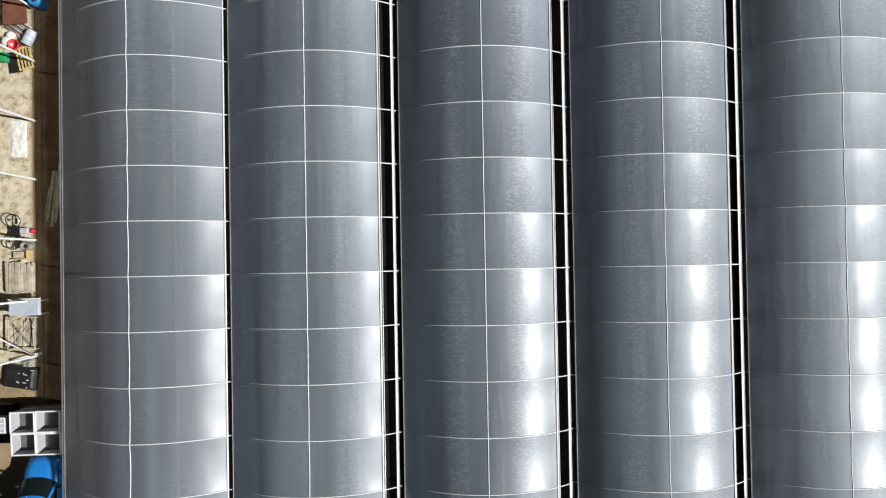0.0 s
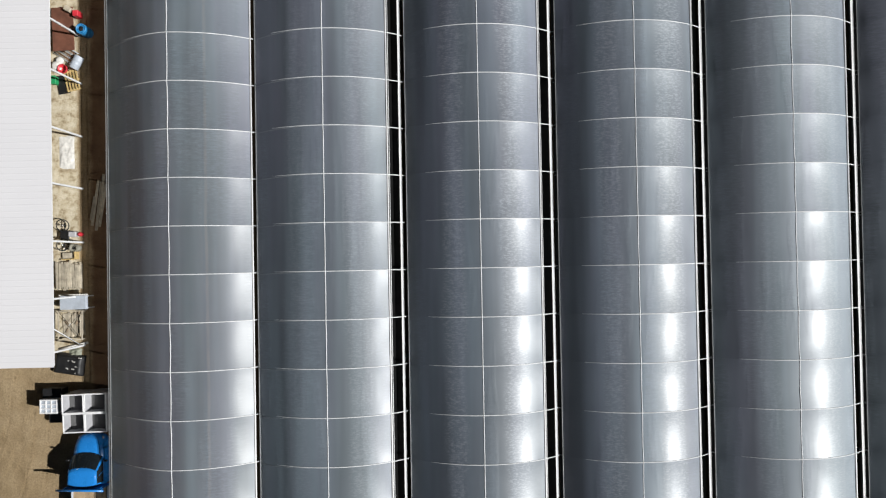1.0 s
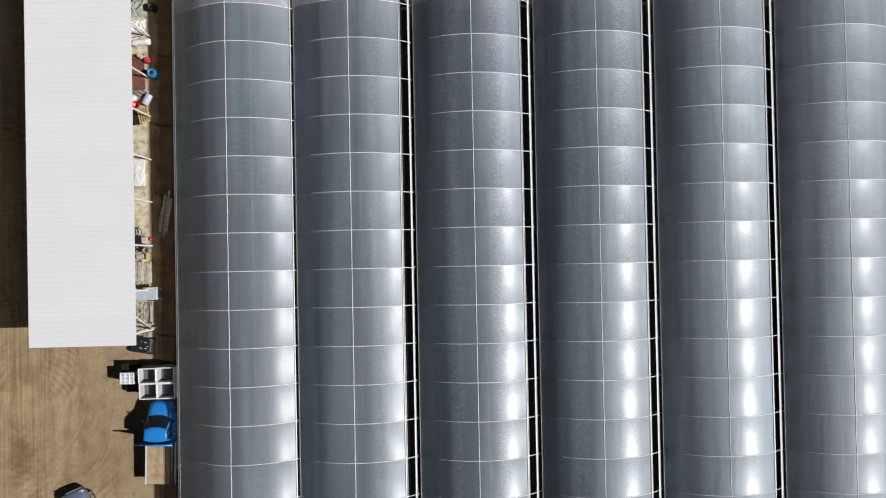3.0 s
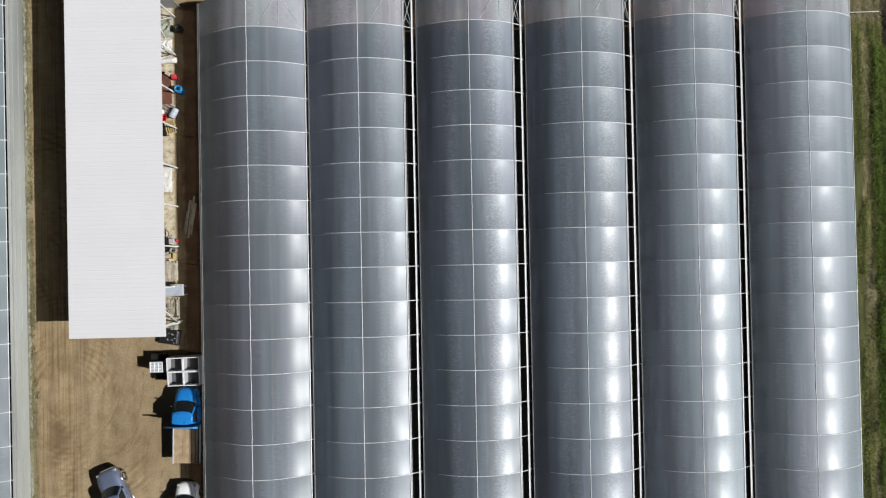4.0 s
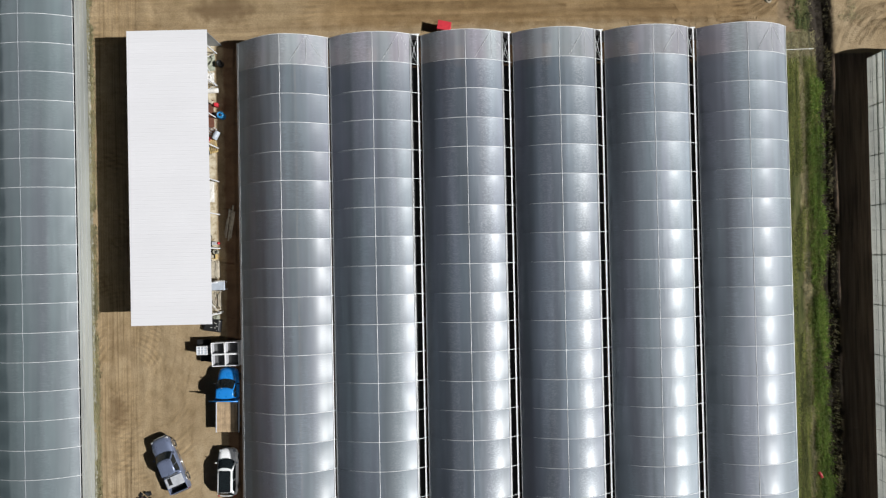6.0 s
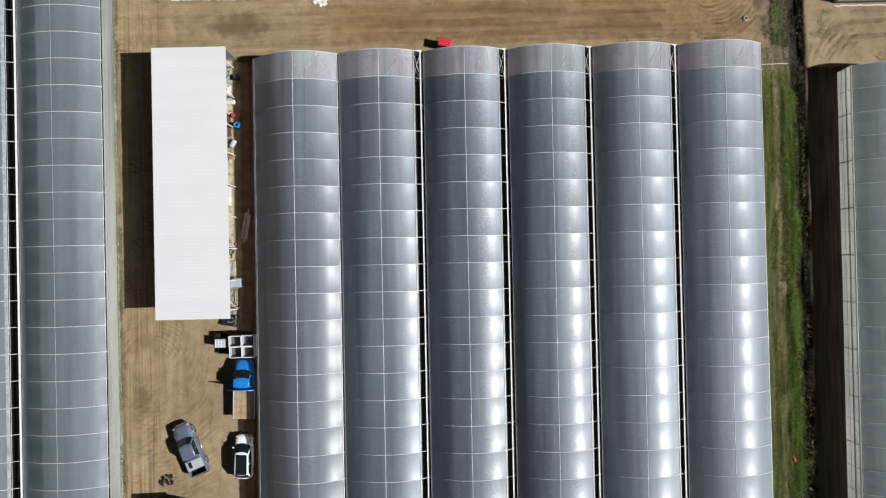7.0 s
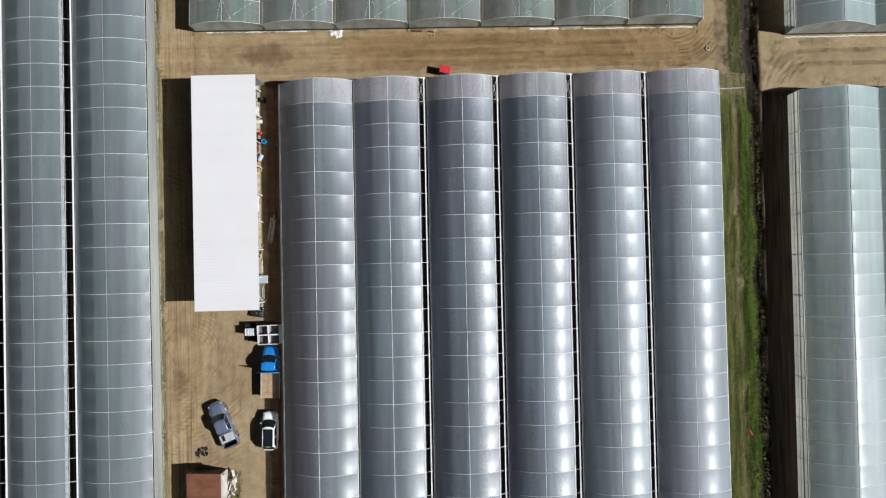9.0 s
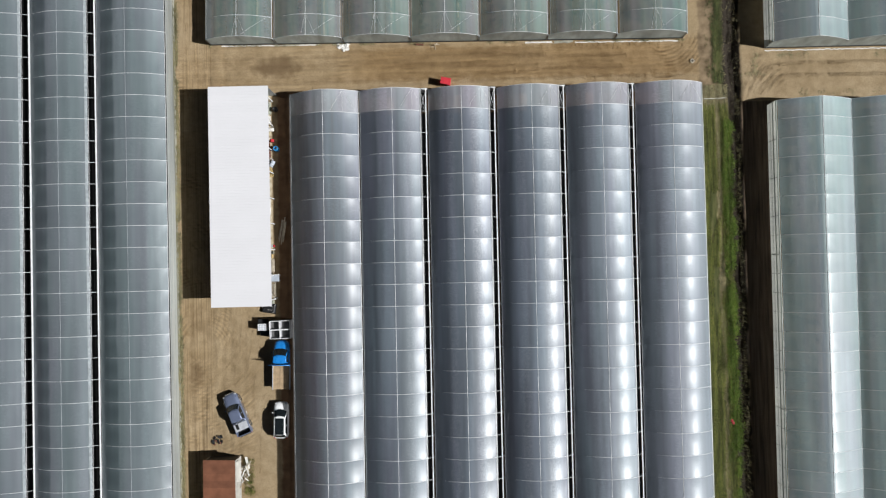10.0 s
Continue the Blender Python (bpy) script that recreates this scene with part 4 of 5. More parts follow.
def pickup():
    c = thing("pickup_truck", "silver-blue double cab pickup with a pale half-covered load bed", "pickup truck", pose(-25.51, -17.63, 0, 0, 0, 22.3))
    rings = [hull_ring(2.57, 0.40, 0.48, 0.80, 0.02), hull_ring(2.54, 0.58, 0.46, 0.84, 0.02), hull_ring(2.44, 0.74, 0.40, 0.92), hull_ring(2.28, 0.83, 0.36, 0.97), hull_ring(2.05, 0.89, 0.35, 1.01), hull_ring(1.4, 0.91, 0.34, 1.06, 0.06), hull_ring(0.9, 0.91, 0.34, 1.1),
             hull_ring(-0.95, 0.91, 0.34, 1.12, 0.0), hull_ring(-1.0, 0.90, 0.36, 1.12, 0.0)]
    part("body", solid([loft(rings)], SILVER, True), c)
    cabin(c, SILVER, 0.86, 0.68, 1.1, 1.74, 1.26, 0.66, -0.78, -0.98, bow=0.22)
    # load bed
    for s in (-1, 1):
        part("bed_side", solid([block(s * 0.86, -1.78, 0.74, 0.11, 1.56, 0.78, 0.03)], SILVER), c)
        part("headlight", solid([block(s * 0.68, 2.36, 0.86, 0.30, 0.22, 0.16, 0.05)], LAMP_GLASS), c, "clear headlight")
        part("tail_light", solid([block(s * 0.84, -2.56, 0.85, 0.12, 0.06, 0.28, 0.02)], LAMP_RED), c)
        part("wheel_arch", solid([lathe([(0.30, -0.06), (0.46, -0.06), (0.46, 0.06), (0.30, 0.06)], 20)], CHROME, True), c, "", pose(s * 0.90, 1.6, 0.40, 0, 90, 0))
        part("wheel_arch", solid([lathe([(0.30, -0.06), (0.46, -0.06), (0.46, 0.06), (0.30, 0.06)], 20)], CHROME, True), c, "", pose(s * 0.90, -1.6, 0.40, 0, 90, 0))
        for y in (1.6, -1.6):
            wheel(c, s * 0.84, y, 0.37, 0.24)
        part("side_step", solid([tube([(s * 0.98, 1.0, 0.42), (s * 0.98, -1.0, 0.42)], 0.04, 6)], CHROME, True), c)
    part("bed_floor", solid([block(0, -1.78, 0.52, 1.64, 1.54, 0.1, 0.01)], BLACK), c, "dark load bed floor")
    part("tailgate", solid([block(0, -2.54, 0.76, 1.6, 0.07, 0.72, 0.02)], SILVER), c)
    cover = part("bed_cover", solid([block(0, -1.50, 1.15, 1.66, 0.92, 0.05, 0.02)], GREY_COVER), c, "pale grey hard bed cover with a dark hatch")
    part("hatch", solid([block(-0.42, -1.42, 1.19, 0.34, 0.62, 0.03, 0.01)], BLACK), cover)
    part("bumper", solid([block(0, 2.56, 0.52, 1.25, 0.12, 0.2, 0.05)], CHROME), c)
    part("rear_bumper", solid([block(0, -2.66, 0.5, 1.7, 0.16, 0.16, 0.04)], CHROME), c)
    mirror_pair(c, SILVER, 0.88, 0.85, 1.22)


def blue_truck():
    c = thing("flatbed_truck", "bright blue flatbed truck with an empty timber deck", "truck", pose(-20.05, -11.82, 0, 0, 0, -1.2))
    rings = [hull_ring(2.88, 0.30, 0.58, 0.86, 0.02), hull_ring(2.85, 0.48, 0.55, 0.94, 0.02), hull_ring(2.77, 0.65, 0.48, 1.08, 0.03), hull_ring(2.62, 0.78, 0.44, 1.2, 0.05), hull_ring(2.3, 0.85, 0.42, 1.3, 0.06), hull_ring(1.8, 0.91, 0.42, 1.36, 0.06),
             hull_ring(1.5, 0.93, 0.42, 1.38, 0.03), hull_ring(0.9, 0.95, 0.42, 1.38, 0.0), hull_ring(0.2, 0.95, 0.42, 1.38, 0.0)]
    part("body", solid([loft(rings)], BLUE_PAINT, True), c)
    cabin(c, BLUE_PAINT, 0.91, 0.80, 1.38, 2.0, 1.98, 1.20, 0.26, 0.18, bow=0.26)
    for s in (-1, 1):
        part("headlight", solid([lathe([(0.001, 0.05), (0.12, 0.04), (0.13, -0.05)], 14)], LAMP_GLASS, True), c, "round headlight", pose(s * 0.60, 2.70, 1.02, -60, 0, 0))
        for y in (2.0, -1.85):
            wheel(c, s * 0.80, y, 0.36, 0.22)
        part("deck_side", solid([block(s * 1.02, -1.43, 1.04, 0.05, 3.0, 0.24, 0.01)], GREY_METAL), c)
    rng = random.Random(5)
    for i in range(9):
        part("deck_plank", solid([block(-0.9 + i * 0.225, -1.43, 0.985 + rng.uniform(-0.004, 0.004), 0.218, 2.96, 0.05, 0.008)], DECK), c)
    part("chassis_rail", solid([block(-0.4, -1.2, 0.78, 0.1, 3.6, 0.30, 0.01)], BLACK), c)
    part("chassis_rail", solid([block(0.4, -1.2, 0.78, 0.1, 3.6, 0.30, 0.01)], BLACK), c)
    rack = part("headboard", solid([block(0, 0.08, 1.45, 2.1, 0.05, 1.15, 0.01)], BLUE_PAINT), c, "blue headboard behind the cab")
    part("top_bar", solid([tube([(-1.3, 0.10, 2.22), (1.3, 0.10, 2.22)], 0.06, 8)], BLUE_PAINT, True), rack)
    for s in (-1, 1):
        part("stay", solid([tube([(s * 0.95, 0.12, 0.85), (s * 0.95, 0.12, 2.2)], 0.03, 6)], BLUE_PAINT, True), rack)
    mirror_pair(c, BLACK, 0.96, 1.55, 1.52)
    part("grille", solid([block(0, 2.8, 0.7, 0.8, 0.08, 0.2, 0.02)], BLACK), c)
    part("wiper", solid([tube([(-0.35, 1.78, 1.46), (0.1, 1.62, 1.58)], 0.012, 5)], BLACK, True), c)
    part("sun_strip", solid([block(-0.05, 1.2, 2.0, 0.5, 0.03, 0.03, 0.01)], SACK), c)


blue_truck()
pickup()
white_car()


# ---- pallet bins, crates ----
def open_bin(m, label, sx=1.2, sy=1.04, h=0.95):
    b = thing("pallet_bin", label, "bin", m, "stacked plastic bins")
    t = 0.05
    for s in (-1, 1):
        part("side", solid([block(s * (sx - t) / 2, 0, h / 2 + 0.06, t, sy, h - 0.12, 0.012)], BIN), b)
        part("side", solid([block(0, s * (sy - t) / 2, h / 2 + 0.06, sx - 2 * t, t, h - 0.12, 0.012)], BIN), b)
        part("foot", solid([block(s * sx * 0.38, 0, 0.06, 0.14, sy, 0.12, 0.01)], BIN), b)
    part("rim", solid([block(0, (sy - 0.03) / 2 * s, h, sx + 0.03, 0.07, 0.05, 0.012) for s in (-1, 1)] + [block((sx - 0.03) / 2 * s, 0, h, 0.07, sy - 0.12, 0.05, 0.012) for s in (-1, 1)], BIN_RIM), b)
    part("floor", solid([block(0, 0, 0.15, sx - 2 * t, sy - 2 * t, 0.05, 0.01)], BIN_FLOOR), b)
    return b


for x, y, a in ((-20.66, -7.10, 0.6), (-19.41, -7.06, -0.5), (-20.60, -8.16, 1.2), (-19.37, -8.14, 0.4)):
    for level in range(2):
        open_bin(pose(x, y, 0.86 * level, 0, 0, a + 0.8 * level), "white plastic pallet bin, open and empty" if level else "white plastic pallet bin under another bin", h=0.86)


def crate(m):
    c = thing("crate", "white ventilated plastic crate, upside down on a stack", "crate", m, "stack of crates")
    holes = []
    sx, sy = 1.02, 0.78
    for i in range(4):
        holes.append(block(-sx / 2 + 0.05 + i * (sx - 0.1) / 3, 0, 0, 0.07, sy, 0.06, 0.01))
    for j in range(4):
        holes.append(block(0, -sy / 2 + 0.04 + j * (sy - 0.08) / 3, 0.002, sx, 0.06, 0.06, 0.01))
    part("lattice", solid([(p, f) for p, f in holes], BIN_RIM), c)
    part("floor", solid([block(0, 0, -0.03, sx - 0.02, sy - 0.02, 0.02)], GREY_METAL), c)
    for s in (-1, 1):
        part("side", solid([block(s * sx / 2, 0, -0.12, 0.03, sy, 0.25, 0.01)], BIN), c)
        part("side", solid([block(0, s * sy / 2, -0.12, sx - 0.04, 0.03, 0.25, 0.01)], BIN), c)


for k in range(5):
    crate(pose(-22.22, -7.30, 0.26 + 0.27 * k, 0, 0, (0, 1.5, -1, 0.5, 0)[k]))
thing("dark_crate", "black plastic crate behind the white crates", "crate", pose(-22.33, -6.67, 0), me=solid([block(0, 0, 0.4, 1.0, 0.55, 0.8, 0.03), block(0, 0, 0.81, 1.06, 0.6, 0.05, 0.02)], BLACK))
thing("dark_crate", "black plastic crate in front of the white crates", "crate", pose(-22.19, -8.11, 0), me=solid([block(0, 0, 0.25, 0.9, 0.5, 0.5, 0.03), block(0, 0, 0.51, 0.96, 0.55, 0.04, 0.02)], BLACK))


# ---- stored things along the open side of the shed ----
def barrel(x, y, label, mat, r=0.3, h=0.92, tilt=0):
    b = thing("barrel", label, "barrel", pose(x, y, 0, tilt, 0, 0))
    part("body", solid([lathe([(0.001, 0.02), (r * 0.95, 0.0), (r, 0.04), (r, 0.28), (r * 1.04, 0.31), (r, 0.34), (r, 0.6), (r * 1.04, 0.63), (r, 0.66), (r, h - 0.03), (r * 0.97, h), (r * 0.80, h), (r * 0.78, h - 0.04), (r * 0.62, h - 0.05)], 22)], mat, True), b)
    part("opening", solid([lathe([(0.001, 0.0), (r * 0.56, 0.0), (r * 0.56, 0.02), (0.001, 0.02)], 18, (0, 0, h - 0.09))], BLACK, True), b, "dark open bung")
    part("rim", solid([ring_mesh(r * 0.58, 0.03, 20, 6, (0, 0, h - 0.05))], mat, True), b)
    return b


barrel(-20.43, 14.09, "blue plastic barrel standing on brown earth", BLUE_PLASTIC)
barrel(-20.52, 18.91, "black open drum with a pale rim", BLACK, 0.28, 0.55)
barrel(-21.15, 1.59, "dusty pale plastic drum beside the wheels", DUSTY, 0.21, 0.6)


def crumple(nx, ny, place, height, seed):
    """A crumpled sheet: a grid whose points are placed by place(u, v), heaved by folds and ragged at the rim."""
    v, f = [], []
    for j in range(ny + 1):
        for i in range(nx + 1):
            u, w = i / nx, j / ny
            x, y = place(u, w)
            rim = min(1.0, 5 * min(u, 1 - u) * nx / max(nx, ny), 4 * min(w, 1 - w) + 0.05)
            n = noise.noise(Vector((x * 2.7, y * 2.7, seed))) + 0.6 * noise.noise(Vector((x * 7, y * 7, seed + 5)))
            j1 = noise.noise(Vector((x * 3.1, seed, y))) * 0.10
            v.append((x + j1 * 0.5, y + j1, 0.015 + max(0.0, height * rim * (0.55 + 0.8 * n))))
    for j in range(ny):
        for i in range(nx):
            a = j * (nx + 1) + i
            f.append((a, a + 1, a + nx + 2, a + nx + 1))
    return v, f


def crumple_sack(r, seed):
    """A slumped sack: a squashed round body with folds."""
    v, f = lathe([(0.001, 0.0), (r * 0.9, 0.02), (r * 1.1, 0.10), (r * 0.95, 0.2), (r * 0.5, 0.27), (0.001, 0.26)], 14)
    v = [(x * (1 + 0.35 * noise.noise(Vector((x * 4, y * 4, z * 6 + seed)))), y * (1 + 0.35 * noise.noise(Vector((y * 4, x * 4, z * 6 - seed)))), z) for x, y, z in v]
    return v, f


def loose(name, label, cat, m, pieces, mat, smooth=False, group=""):
    return thing(name, label, cat, m, group, me=solid(pieces, mat, smooth))


plates = thing("steel_plates", "stack of rust-brown steel plates", "steel plate", pose(-21.87, 14.38, 0, 0, 0, 2))
for k in range(4):
    part("plate", solid([block(0.02 * k, -0.03 * k, 0.12 + 0.05 * k, 1.25, 2.5, 0.035, 0.01)], RUST), plates)
rods = thing("pipe_bundle", "loose bundle of thin rusty pipes", "pipes", pose(-21.60, 12.88, 0, 0, 0, -33))
for k in range(7):
    part("pipe", solid([tube([(-0.75, 0.11 * k - 0.35, 0.12 + 0.02 * (k % 3)), (0.85 - 0.05 * k, 0.12 * k - 0.38, 0.16)], 0.025, 6)], RUST if k % 2 else GREY_METAL, True), rods)
loose("box", "small red box on the pile", "box", pose(-20.92, 15.12, 0), [block(0, 0, 0.3, 0.32, 0.34, 0.6, 0.03)], RED_PLASTIC)
loose("box", "cream cardboard box on the plates", "box", pose(-21.39, 15.39, 0.30, 0, 0, -30), [block(0, 0, 0.14, 0.42, 0.28, 0.28, 0.03)], WOOD_PALE)
tub = thing("tub", "red plastic tub under the roof edge", "tub", pose(-21.84, 11.98, 0))
part("wall", solid([lathe([(0.17, 0.02), (0.25, 0.34), (0.28, 0.34), (0.28, 0.30), (0.19, 0.0), (0.001, 0.0), (0.001, 0.03), (0.17, 0.03)], 20)], RED_PLASTIC, True), tub)
loose("box", "green plastic box in the shed", "box", pose(-22.37, 11.33, 0), [block(0, 0, 0.2, 0.35, 0.45, 0.4, 0.04), block(0, 0, 0.41, 0.39, 0.49, 0.04, 0.015)], GREEN_PLASTIC)
loose("drum", "grey metal drum lying on its side", "drum", pose(-21.02, 12.34, 0.27, 0, 90, 60), [lathe([(0.001, -0.4), (0.25, -0.4), (0.27, -0.37), (0.27, -0.12), (0.28, -0.1), (0.27, -0.08), (0.27, 0.1), (0.28, 0.12), (0.27, 0.14), (0.27, 0.37), (0.25, 0.4), (0.001, 0.4)], 18)], GREY_METAL, True)
for x, y, r, a in ((-22.28, 12.18, 0.3, 20), (-22.09, 12.48, 0.24, 70)):
    loose("sack", "crumpled white plastic sack", "sack", pose(x, y, 0.0, 0, 0, a), [crumple_sack(r, a)], SACK, True)


def pallet(m, label, mat):
    p = thing("pallet", label, "pallet", m)
    for i in range(5):
        part("board", solid([block(-0.34 + i * 0.17, 0, 0.13, 0.09, 1.25, 0.025, 0.005)], mat), p)
    for y in (-0.55, 0.0, 0.55):
        part("bearer", solid([block(0, y, 0.06, 0.8, 0.09, 0.1, 0.008)], mat), p)


pallet(pose(-21.38, 11.34, 0.0, 0, 0, 12), "yellow pine pallet lying on the earth", WOOD_YELLOW)
loose("floor_mat", "black rubber mat beside the pallet", "mat", pose(-21.92, 11.13, 0.03, 0, 0, 8), [block(0, 0, 0.02, 0.7, 1.1, 0.03, 0.01)], BLACK)
roll = thing("fabric_roll", "white roll of fabric under the roof edge", "fabric roll", pose(-21.25, 16.45, 0.0, 0, 0, 4))
part("roll", solid([tube([(-0.9, 0, 0.24), (-0.6, 0, 0.25), (0.1, 0.02, 0.24), (0.45, 0.0, 0.25), (0.52, 0, 0.25)], [0.22, 0.23, 0.22, 0.235, 0.16], 14)], SACK, True), roll)

# timber, planks, boards
planks = thing("plank_pile", "old grey-brown planks lying in the shade", "planks", pose(-19.89, 4.17, 0, 0, 0, -8.5))
for k, (x, y, l, a) in enumerate(((-0.25, 0.0, 2.7, 0), (-0.02, -0.15, 2.9, 1.5), (0.2, -0.1, 2.5, -1), (0.08, 0.5, 2.4, 2), (-0.32, -0.35, 1.4, -2))):
    part("plank", solid([block(0, 0, 0.03, 0.15, l, 0.05, 0.008)], WOOD_PALE), planks, "", pose(x, y, 0.055 * (k // 3), 0, 0, a))
logs = thing("timber_stack", "stack of bleached timber boards by the shed", "timber", pose(-21.64, -0.01, 0, 0, 0, 1))
rng = random.Random(8)
for layer in range(4):
    for i in range(9):
        l = 1.62 - rng.uniform(0.0, 0.30)
        part("board", solid([block(0, 0, 0, 0.12 + rng.uniform(0, 0.035), l, 0.06, 0.01)], WOOD_PALE), logs, "", pose(-0.64 + i * 0.158 + rng.uniform(-0.012, 0.012), rng.uniform(-0.10, 0.10), 0.05 + 0.075 * layer, 0, 0, rng.uniform(-1.6, 1.6)))
frame_y = thing("board_frame", "yellow wooden board frame leaning in the shed", "wooden frame", pose(-21.49, 1.17, 0, 0, 0, 2))
part("board", solid([block(-0.15, 0, 0.20, 0.7, 0.32, 0.04, 0.008)], WOOD_PALE), frame_y)
part("board", solid([block(0.32, 0.02, 0.2, 0.1, 0.5, 0.4, 0.01)], WOOD_YELLOW), frame_y)
part("board", solid([block(-0.15, -0.22, 0.12, 0.9, 0.06, 0.24, 0.01)], WOOD_YELLOW), frame_y)
cart = thing("hand_cart", "hand cart with two thin black wheels", "cart", pose(-21.80, 2.28, 0))
for dy, a in ((0.62, 14), (-0.5, -10)):
    w = part("wheel", solid([ring_mesh(0.34, 0.03, 28, 6)], RUBBER, True), cart, "thin black rubber tyre", pose(-0.05, dy, 0.42, a, 10, 0))
    part("hub", solid([lathe([(0.001, -0.04), (0.05, -0.04), (0.05, 0.04), (0.001, 0.04)], 10)], CHROME, True), w)
    for k in range(6):
        an = k * math.pi / 3
        part("spoke", solid([tube([(0.04 * math.cos(an), 0.04 * math.sin(an), 0), (0.32 * math.cos(an), 0.32 * math.sin(an), 0)], 0.006, 4)], CHROME, True), w)
part("frame", solid([tube([(0.0, 0.9, 0.3), (0.0, -0.85, 0.3)], 0.03, 6), tube([(0.3, 0.3, 0.3), (-0.3, 0.3, 0.3)], 0.03, 6), tube([(0.0, 0.0, 0.02), (0.0, 0.0, 0.3)], 0.03, 6)], BLACK, True), cart)
part("tray", solid([block(0.05, 0.05, 0.36, 0.5, 0.5, 0.08, 0.02)], BLACK), cart)
loose("box", "white box with a red lid on the cart", "box", pose(-21.31, 2.38, 0), [block(0, 0, 0.22, 0.42, 0.3, 0.44, 0.03)], BIN)
loose("can", "small red can beside the white box", "can", pose(-20.95, 2.38, 0), [lathe([(0.001, 0), (0.11, 0), (0.12, 0.02), (0.12, 0.3), (0.07, 0.34), (0.07, 0.37), (0.001, 0.37)], 14)], RED_PLASTIC, True)

bench = thing("metal_table", "grey sheet-metal table with a raised edge", "table", pose(-20.98, -1.52, 0, 0, 0, 1))
part("tabletop", solid([block(0, 0, 0.98, 1.5, 0.78, 0.05, 0.012)], GREY_METAL), bench)
part("apron", solid([block(0.0, 0.44, 0.93, 1.6, 0.07, 0.16, 0.01)], SACK), bench, "white edge board")
part("apron", solid([block(0.76, 0, 0.9, 0.03, 0.78, 0.14, 0.01)], GREY_METAL), bench)
for x in (-0.68, 0.68):
    for y in (-0.33, 0.33):
        part("leg", solid([block(x, y, 0.48, 0.05, 0.05, 0.96, 0.006)], STEEL), bench)
cage = thing("wire_cage", "pale wooden frame with crossed wires over debris", "frame", pose(-21.46, -2.85, 0))
for s in (-1, 1):
    part("rail", solid([block(s * 0.68, 0, 0.42, 0.07, 1.7, 0.07, 0.01)], WOOD_PALE), cage)
    part("rail", solid([block(0, s * 0.82, 0.42, 1.3, 0.07, 0.07, 0.01)], WOOD_PALE), cage)
    for q in (-1, 1):
        part("leg", solid([block(s * 0.68, q * 0.8, 0.2, 0.06, 0.06, 0.4, 0.008)], WOOD_PALE), cage)
part("wire", solid([tube([(-0.66, -0.8, 0.46), (0.66, 0.8, 0.46)], 0.014, 5)], BLACK, True), cage)
part("wire", solid([tube([(-0.66, 0.8, 0.46), (0.66, -0.8, 0.46)], 0.014, 5)], BLACK, True), cage)
slats = thing("slat_bed", "pale broken slats lying under the wire frame", "slats", pose(-21.46, -2.85, 0))
for k in range(8):
    part("slat", solid([block(0, 0, 0, 0.11 + rng.uniform(0, 0.06), 1.45 - rng.uniform(0, 0.35), 0.04, 0.008)], WOOD_PALE), slats, "", pose(-0.56 + 0.16 * k + rng.uniform(-0.02, 0.02), rng.uniform(-0.1, 0.1), 0.04 + 0.02 * (k % 3), 0, 0, rng.uniform(-4, 4)))
for k in range(7):
    part("scrap", solid([block(0, 0, 0, rng.uniform(0.08, 0.3), rng.uniform(0.05, 0.14), 0.03, 0.006)], SACK if k % 2 else WOOD), slats, "", pose(rng.uniform(-0.5, 0.5), rng.uniform(-0.65, 0.65), 0.13, 0, 0, rng.uniform(0, 180)))
loose("white_pole", "white pole lying beside the shed corner", "pole", pose(-21.45, -4.08, 0, 0, 0, 13), [tube([(-0.8, 0, 0.10), (-0.3, 0, 0.11), (0.85, 0, 0.10)], 0.07, 8)], SACK, True)
tank = thing("tarpaulin_heap", "black plastic sheet thrown over a low box", "tarpaulin", pose(-21.65, -5.12, 0, 0, 0, -9))
v, f = [], []
for j in range(15):
    for i in range(19):
        x, y = -0.85 + 1.7 * i / 18, -0.62 + 1.24 * j / 14
        e = min(1.0, (0.85 - abs(x)) / 0.12, (0.62 - abs(y)) / 0.12)
        v.append((x, y, 0.01 + 0.42 * max(0, e) + 0.04 * noise.noise(Vector((x * 3, y * 3, 2)))))
for j in range(14):
    for i in range(18):
        a = j * 19 + i
        f.append((a, a + 1, a + 20, a + 19))
part("sheet", solid([(v, f)], BLACK, True), tank, "creased black plastic sheet")
for k in range(9):
    part("scrap", solid([block(rng.uniform(-0.1, 0.75), rng.uniform(-0.5, 0.5), 0.49, rng.uniform(0.05, 0.2), 0.04, 0.03, 0.008)], SACK), tank)


for x, y, w, d, h, mat, label in ((-21.76, 19.10, 1.3, 1.5, 0.45, OLIVE, "olive tarpaulin thrown over stored goods"), (-21.79, 17.73, 1.2, 0.9, 0.35, SACK, "crumpled pale plastic sheet on the earth"),
                                   (-21.77, 7.15, 0.9, 1.9, 0.10, SACK, "thin pale plastic sheet trodden into the earth"),
                                   (-21.36, -4.48, 0.8, 0.5, 0.2, OLIVE, "dusty olive cloth at the shed corner")):
    sheet = thing("tarpaulin", label, "tarpaulin", pose(x, y, 0))
    part("sheet", solid([crumple(18, 18, lambda u, q: ((u - 0.5) * w, (q - 0.5) * d), h, x * 3 + y)], mat, True), sheet)


